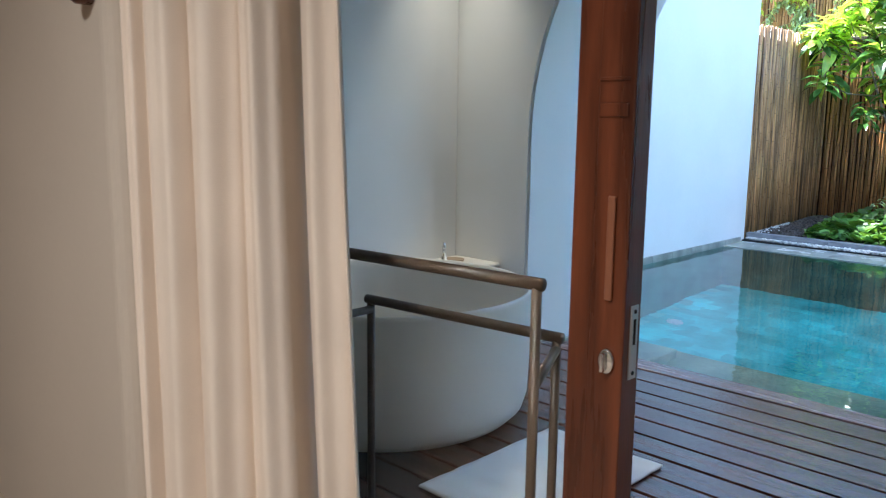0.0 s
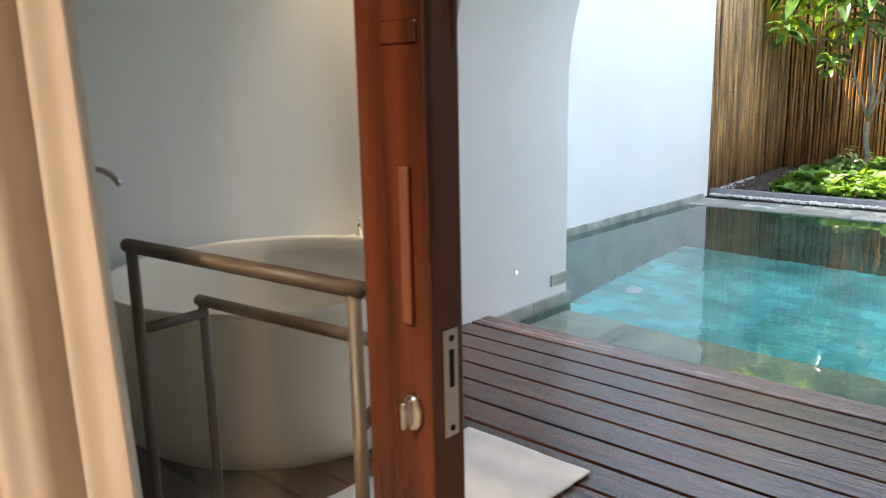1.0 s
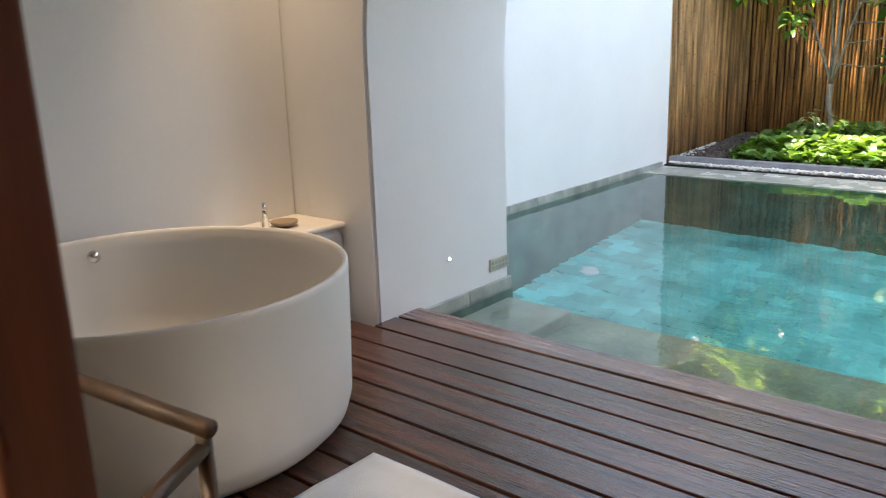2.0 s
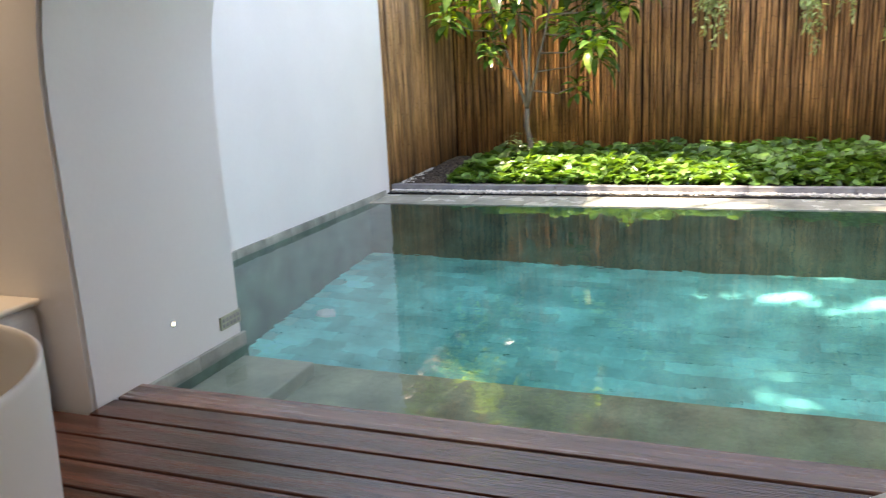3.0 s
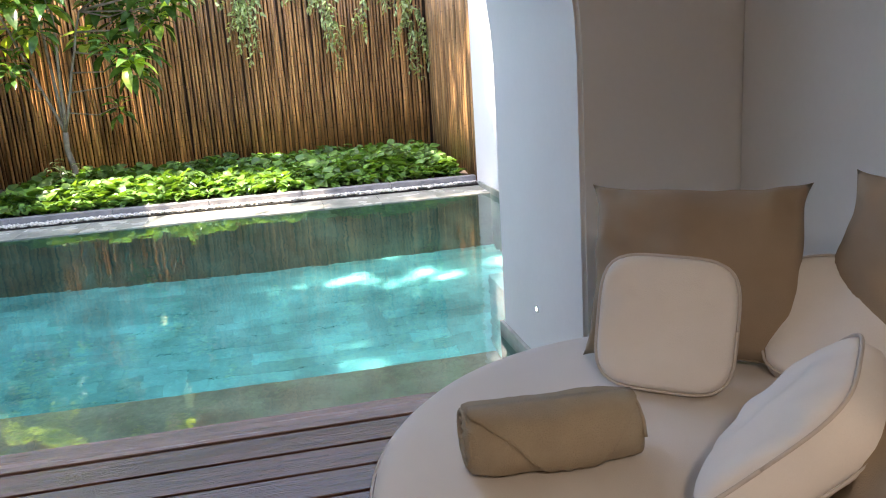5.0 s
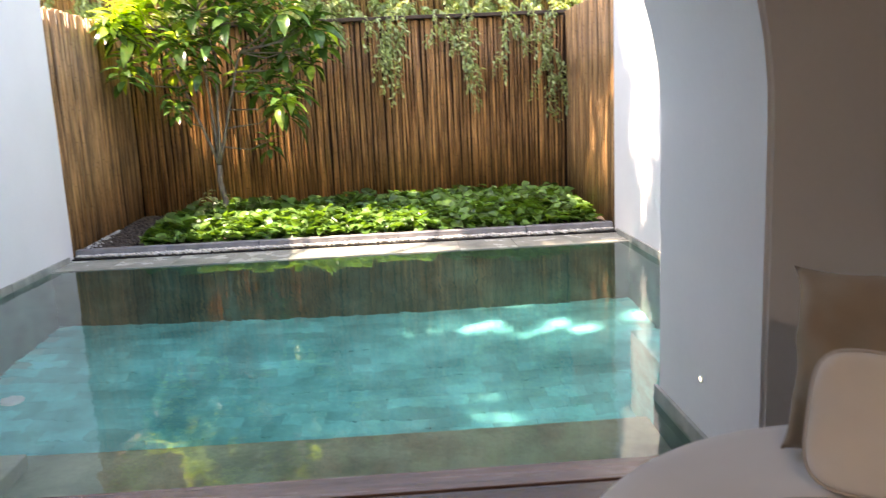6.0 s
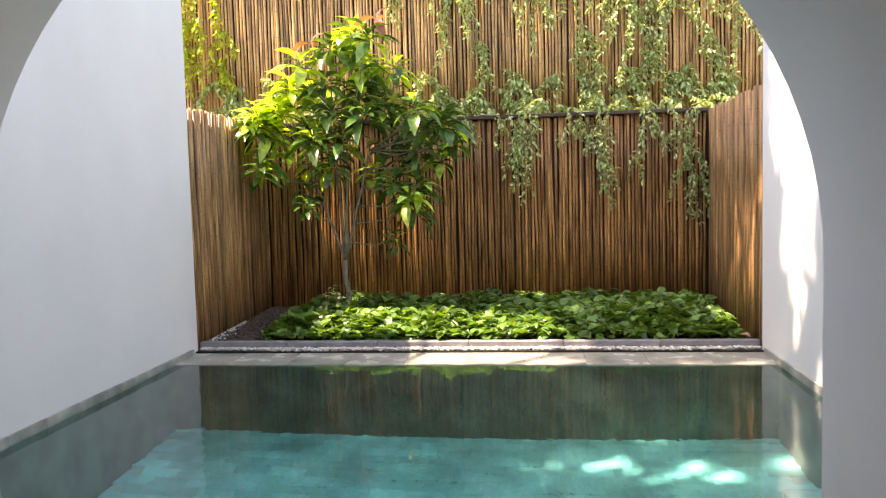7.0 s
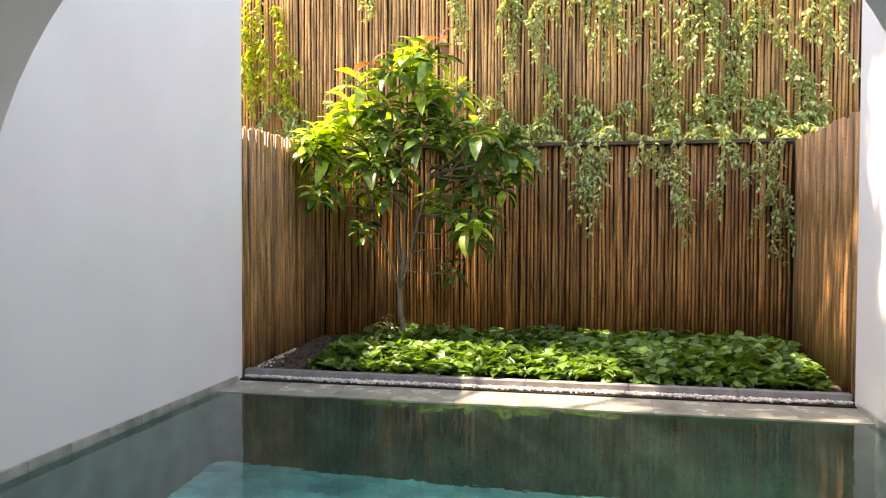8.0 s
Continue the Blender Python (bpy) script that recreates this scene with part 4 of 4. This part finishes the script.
def dapple_tree():
    """An unseen tree, added leaning over the side wall to dapple sunlight on the pool."""
    t = thing("dapple_tree", "unseen leafy tree added above the side wall to dapple the sunlight", "tree")
    rnd = random.Random(23)
    foot, fork = Vector((-6.6, 1.9, -2.36)), Vector((-5.8, 2.3, 8.2))
    bm = bmesh.new()
    tube(bm, [foot, foot.lerp(fork, 0.5) + Vector((0.15, 0, 0)), fork], [0.20, 0.17, 0.12], 12)
    tips = [Vector(p) for p in ((-5.6, 0.4, 10.3), (-4.2, 1.2, 10.6), (-2.4, 1.6, 10.5), (-1.4, 3.0, 10.4), (-3.4, 3.0, 10.6), (-5.4, 4.2, 10.2), (-2.8, 4.6, 10.5), (-3.4, 6.6, 10.4), (-1.8, 6.0, 10.5), (-5.6, 7.0, 10.4), (-6.4, 2.6, 10.8))]
    limbs = []
    for tip in tips:
        pts = [fork.lerp(tip, k / 6) + Vector((0, 0, 0.35 * math.sin(math.pi * k / 6))) for k in range(7)]
        tube(bm, pts, [0.08 - 0.010 * k for k in range(7)], 7)
        limbs += pts[1:]
    verts, faces = [], []
    shape = leaf_shape("long")
    for _ in range(2300):
        c = Vector((rnd.uniform(-6.6, -0.7), rnd.uniform(-0.4, 7.4), rnd.uniform(10.0, 10.9)))
        cover = noise.noise(Vector((c.x * 0.9, c.y * 0.9, 7)))
        # full by the trunk, thin outside, with one gap cut for a sun patch
        full = 0.55 if c.x < -3.0 else -0.02
        # cover over the garden adds shade there but spares the small tree
        if c.y > 4.0:
            full = 0.12 if c.x > -4.6 or c.y > 6.7 else -0.3
        gap = abs(c.y - 3.42 - 0.1 * math.sin(3 * c.x)) < 0.13 + 0.08 * noise.noise(Vector((c.x * 3, 1, 1)))
        if cover + full < 0 or (gap and -6.4 < c.x < -3.6):
            continue
        a = min(limbs, key=lambda q: (q - c).length)
        tube(bm, [a, a.lerp(c, 0.6) + Vector((0, 0, 0.05)), c], [0.012, 0.008, 0.004], 5, False)
        for k in range(12):
            m = pose(c.x, c.y, c.z, 0, 0, 137.5 * k) @ pose(0, 0, 0, rnd.uniform(-25, 25), rnd.uniform(-20, 50), 0) @ Matrix.Scale(rnd.uniform(0.18, 0.30), 4)
            add_leaf(verts, faces, shape, m, 0.3)
    part("trunk", bm, BARK, t, "stout grey trunk with spreading limbs", True)
    o = new("crown", leaf_mesh("crown", verts, faces, LEAF))
    o.parent = t
    return t


dapple_tree()

# ---- bamboo fences ----
POLE_R = 0.0195


def pole_meshes(length, mat, count=5):
    made = []
    for k in range(count):
        bm = bmesh.new()
        r = POLE_R * (0.84 + 0.055 * k)
        tube(bm, [(0, 0, 0), (0.005 * (k - 2), 0.002, length * 0.35), (-0.004 * (k - 2), -0.002, length * 0.7), (0, 0, length)], [r, r * 0.97, r * 0.95, r * 0.92], 7)
        made.append(mesh_of("bamboo_pole", bm, mat, True))
    return made


def fence(name, label, start, along, length, low, high, mat, pitch=0.0425, back=(0, 0, 0)):
    f = thing(name, label, "fence", kind="structure")
    shapes = pole_meshes(high - low, mat)
    n = int(length / pitch)
    way = Vector(along)
    for i in range(n):
        p = Vector(start) + way * (pitch * (i + 0.5))
        lean = random.uniform(-0.5, 0.5)
        m = Matrix.Translation((p.x + random.uniform(-0.003, 0.003) , p.y + random.uniform(-0.004, 0.004), low + random.uniform(-0.015, 0.02))) @ pose(0, 0, 0, lean * 0.3, lean, random.uniform(0, 360))
        piece("bamboo_pole", shapes[random.randrange(len(shapes))], f, m)
    return f


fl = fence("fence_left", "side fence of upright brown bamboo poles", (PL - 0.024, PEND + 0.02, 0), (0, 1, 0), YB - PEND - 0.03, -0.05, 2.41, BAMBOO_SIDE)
# backing boards are added behind the poles to block light and darken the gaps
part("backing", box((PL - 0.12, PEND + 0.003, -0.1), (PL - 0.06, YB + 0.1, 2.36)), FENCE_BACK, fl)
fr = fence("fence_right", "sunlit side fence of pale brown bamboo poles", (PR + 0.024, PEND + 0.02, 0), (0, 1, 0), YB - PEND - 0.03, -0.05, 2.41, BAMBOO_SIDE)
part("backing", box((PR + 0.06, PEND + 0.003, -0.1), (PR + 0.12, YB + 0.1, 2.36)), FENCE_BACK, fr)
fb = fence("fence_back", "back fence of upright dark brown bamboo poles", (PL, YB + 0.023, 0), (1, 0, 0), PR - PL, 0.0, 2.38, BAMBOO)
part("backing", box((PL - 0.058, YB + 0.05, -0.1), (PR + 0.058, YB + 0.095, 2.36)), FENCE_BACK, fb)
part("cap", box((PL - 0.02, YB - 0.04, 2.392), (PR + 0.02, YB + 0.10, 2.435), 0.006), RACK_WOOD, fb, "weathered dark timber cap")
planter = solid("planter_bed", box((-5.2, YB + 0.11, 1.9), (4.6, YU - 0.03, 2.40)), SOIL, "dark soil of the raised planter behind the fence", "soil", kind="structure")
planter_l = solid("planter_side_left", box((-5.2, PEND + 0.01, 1.9), (PL - 0.122, YB + 0.105, 2.36)), SOIL, "dark soil behind the side fence", "soil", kind="structure")
planter_r = solid("planter_side_right", box((PR + 0.122, PEND + 0.01, 1.9), (4.6, YB + 0.105, 2.36)), SOIL, "dark soil behind the side fence", "soil", kind="structure")
fu = fence("fence_upper", "tall upper screen of bamboo poles in a lighter sunlit tone behind the planter", (-4.8, YU, 0), (1, 0, 0), 8.9, 2.38, 5.1, BAMBOO_UP, 0.0425)
part("backing", box((-5.2, YU + 0.045, 1.9), (4.6, YU + 0.10, 5.05)), FENCE_BACK, fu)


# ---- creepers ----
def creeper(rnd, start, drop, bend, leaf, label, mat=VINE, dense=16, twigs=3):
    v = thing("creeper", label, "creeper", "creepers on the bamboo screens")
    verts, faces = [], []
    shape = leaf_shape("small")
    start = Vector(start)

    def strand(a, length, sway, out, steps, r):
        pts = []
        p = a.copy()
        d = Vector((sway, out, 0.25))
        for _ in range(steps):
            pts.append(p.copy())
            d = d * 0.72 + Vector((rnd.uniform(-0.28, 0.28), rnd.uniform(-0.05, 0.03), -0.42))
            p = p + d.normalized() * (length / steps)
            p.y = min(p.y, a.y + 0.03)
        part("stem" if r > 0.004 else "twig", tube(bmesh.new(), pts, [r] + [r * 0.8] * (len(pts) - 2) + [r * 0.4], 5, False), VINE_STEM, v, soft=True)
        for q, e in zip(pts, pts[1:]):
            for _ in range(int(dense * (length / steps) / 0.12) + 1):
                c = q.lerp(e, rnd.random()) + Vector((rnd.uniform(-0.03, 0.03), rnd.uniform(-0.04, 0.0), rnd.uniform(-0.02, 0.02)))
                m = pose(c.x, c.y, c.z, 0, 0, rnd.uniform(0, 360)) @ pose(0, 0, 0, rnd.uniform(-40, 40), rnd.uniform(5, 75), 0) @ Matrix.Scale(leaf * rnd.uniform(0.6, 1.25), 4)
                add_leaf(verts, faces, shape, m, 0.3)
        return pts

    main = strand(start, drop, bend, -0.12, max(6, int(drop / 0.10)), 0.0045)
    for k in range(twigs):
        q = main[rnd.randrange(1, max(2, len(main) * 2 // 3))]
        strand(q, drop * rnd.uniform(0.25, 0.5), rnd.choice((-1, 1)) * rnd.uniform(0.3, 0.9), -0.1, 6, 0.003)
    o = new("leaves", leaf_mesh("leaves", verts, faces, mat))
    o.parent = v
    return v


rv = random.Random(5)
# hanging from the cap over the lower fence
for x, d in ((-0.05, 0.95), (0.10, 0.75), (0.38, 0.70), (0.48, 0.55), (-0.45, 0.40), (0.85, 0.45), (1.22, 1.15), (1.35, 0.95), (1.72, 0.85), (1.80, 0.60), (2.05, 0.75), (2.32, 1.20), (2.40, 1.30), (-2.4, 0.35), (0.25, 1.05), (1.0, 0.55)):
    creeper(rv, (x + 0.06, YB - 0.055, 2.455), d * 1.2, rv.uniform(-0.3, 0.3), 0.070, "grey-green creeper hanging over the lower bamboo fence", dense=10 if d > 0.5 else 8)
# creeping mass over the planter
for k in range(95):
    x = -3.9 + 7.1 * (k + rv.random()) / 95
    if -2.2 < x < -1.2 and k % 2:
        continue
    up = rv.random() ** 1.5 * 0.65
    creeper(rv, (x, rv.uniform(YB + 0.05, YB + 0.42) if up < 0.2 else YU - 0.04, 2.48 + up), rv.uniform(0.4, 0.75) + up * 0.5, rv.choice((-1, 1)) * rv.uniform(0.6, 1.6), 0.084, "tangled grey-green creeper on the raised planter", dense=11, twigs=4)
# trailing down the upper screen
for x, top, d in ((-0.55, 4.9, 2.1), (-0.2, 4.8, 1.5), (0.35, 4.9, 1.3), (0.8, 4.9, 1.9), (1.25, 4.9, 2.2), (1.4, 4.8, 1.8), (1.75, 4.9, 2.3), (2.05, 4.9, 1.9), (2.35, 4.8, 2.2), (2.75, 4.9, 2.2), (3.0, 4.9, 1.8), (-1.3, 4.9, 1.4), (-2.6, 4.9, 0.9), (-0.9, 4.9, 1.1), (1.05, 3.6, 0.9), (1.9, 3.5, 0.8), (2.6, 3.5, 0.9), (-0.3, 3.5, 0.8)):
    creeper(rv, (x + 0.06, YU - 0.035, top), d, rv.uniform(-0.3, 0.3), 0.074, "creeper trailing down the upper bamboo screen", dense=11, twigs=7)
# brighter creeper beside the white wall
for x, top, d in ((-3.98, 4.6, 1.7), (-3.86, 4.4, 1.5), (-4.08, 3.9, 1.2), (-3.75, 3.4, 0.6), (-4.2, 4.5, 1.6)):
    creeper(rv, (x, YU - 0.035, top), d, rv.uniform(-0.3, 0.3), 0.10, "bright yellow-green creeper beside the white wall", BRIGHT, 9, 4)


# ---- deck, stone bands and tiles ----
deck = thing("deck", "terrace deck of dark red hardwood boards", "deck", kind="structure")
PITCH, GAP = 0.1555, 0.0125


def board_mesh(length, width, mat):
    bm = bmesh.new()
    h, c = 0.03, 0.003
    sec = [(0, -h), (0, -c), (c, 0), (width - c, 0), (width, -c), (width, -h)]
    ends = []
    for x in (0, length):
        ends.append([bm.verts.new((x, y, z)) for y, z in sec])
    for i in range(len(sec)):
        bm.faces.new((ends[0][i], ends[0][(i + 1) % 6], ends[1][(i + 1) % 6], ends[1][i]))
    bm.faces.new(ends[0])
    bm.faces.new(ends[1])
    return mesh_of("board", bm, mat)


inner = board_mesh(TR - TL - 0.008, PITCH - GAP, DECK)
edge = board_mesh(XR - XL - 0.008, 0.150, DECK_EDGE)
piece("board", edge, deck, Matrix.Translation((XL + 0.004, -0.142, 0.0)))
short = board_mesh(XR - XL - 0.008, PITCH - GAP, DECK)
y = -0.148
while y - PITCH > YD - 0.01:
    y -= PITCH
    tall = y + PITCH > Y0
    me = short if tall else inner
    x = (XL if tall else TL) + 0.004
    piece("board", me, deck, Matrix.Translation((x, y, random.uniform(-0.0012, 0.0006))))
# one solid near-black sheet: the shade between the boards as a colour
part("gap_shade", box((TL + 0.004, YD + 0.002, -0.064), (TR - 0.004, -0.02, -0.034)), DARK, deck)

band = thing("stone_band", "narrow grey-green stone band at the foot of the pool walls", "stone band", kind="structure")
strip = mesh_of("band_stone", box((-0.010, 0.0015, -0.05), (0.010, 0.3985, 0.050), 0.003, 1), STONE)
for x, ya, yb in ((PL + 0.011, Y1 + 0.005, 5.20), (PR - 0.011, Y1 + 0.005, 5.20), (XL + 0.011, 0.0, Y1 + 0.008), (XR - 0.011, 0.0, Y1 + 0.008)):
    n = max(1, round((yb - ya) / 0.4))
    w = (yb - ya) / n
    for i in range(n):
        piece("band_stone", strip, band, Matrix.Translation((x, ya + w * i, -0.068)) @ Matrix.Diagonal((1, w / 0.4, 1, 1)))

# pool floor: those under the arch and near it are single tiles, the rest one sheet of tiles
TW, TH, JOINT = 0.30, 0.15, 0.0008
tile = mesh_of("tile", box((JOINT, JOINT, -0.01), (TW - JOINT, TH - JOINT, 0.0)), POOL_TILE)
verts, faces, n = [], [], 0
for j in range(32):
    y = 0.0 + TH * j
    for i in range(-1, 19):
        x = PL + TW * i + (TW / 2 if j % 2 else 0)
        if x < PL or x + TW > PR + 0.02 or y < 0.8:
            continue
        z = FLOOR + random.uniform(-0.002, 0.002)
        if y < 3.4 and n < 300 and -2.6 < x < 2.0:
            piece("tile", tile, POOL, Matrix.Translation((x, y, z)))
            n += 1
        else:
            k = len(verts)
            for a, b in ((JOINT, JOINT), (TW - JOINT, JOINT), (TW - JOINT, TH - JOINT), (JOINT, TH - JOINT)):
                verts.append((x + a, y + b, z))
                verts.append((x + a, y + b, z - 0.01))
            faces += [(k, k + 2, k + 4, k + 6)] + [(k + 2 * q, k + 2 * q + 1, k + (2 * q + 3) % 8, k + (2 * q + 2) % 8) for q in range(4)]
me = bpy.data.meshes.new("tiles")
me.from_pydata(verts, [], faces)
me.materials.append(POOL_TILE_FAR)
tiles = new("tiles", me)
tiles.parent = POOL
tagged(tiles, kind="stuff")
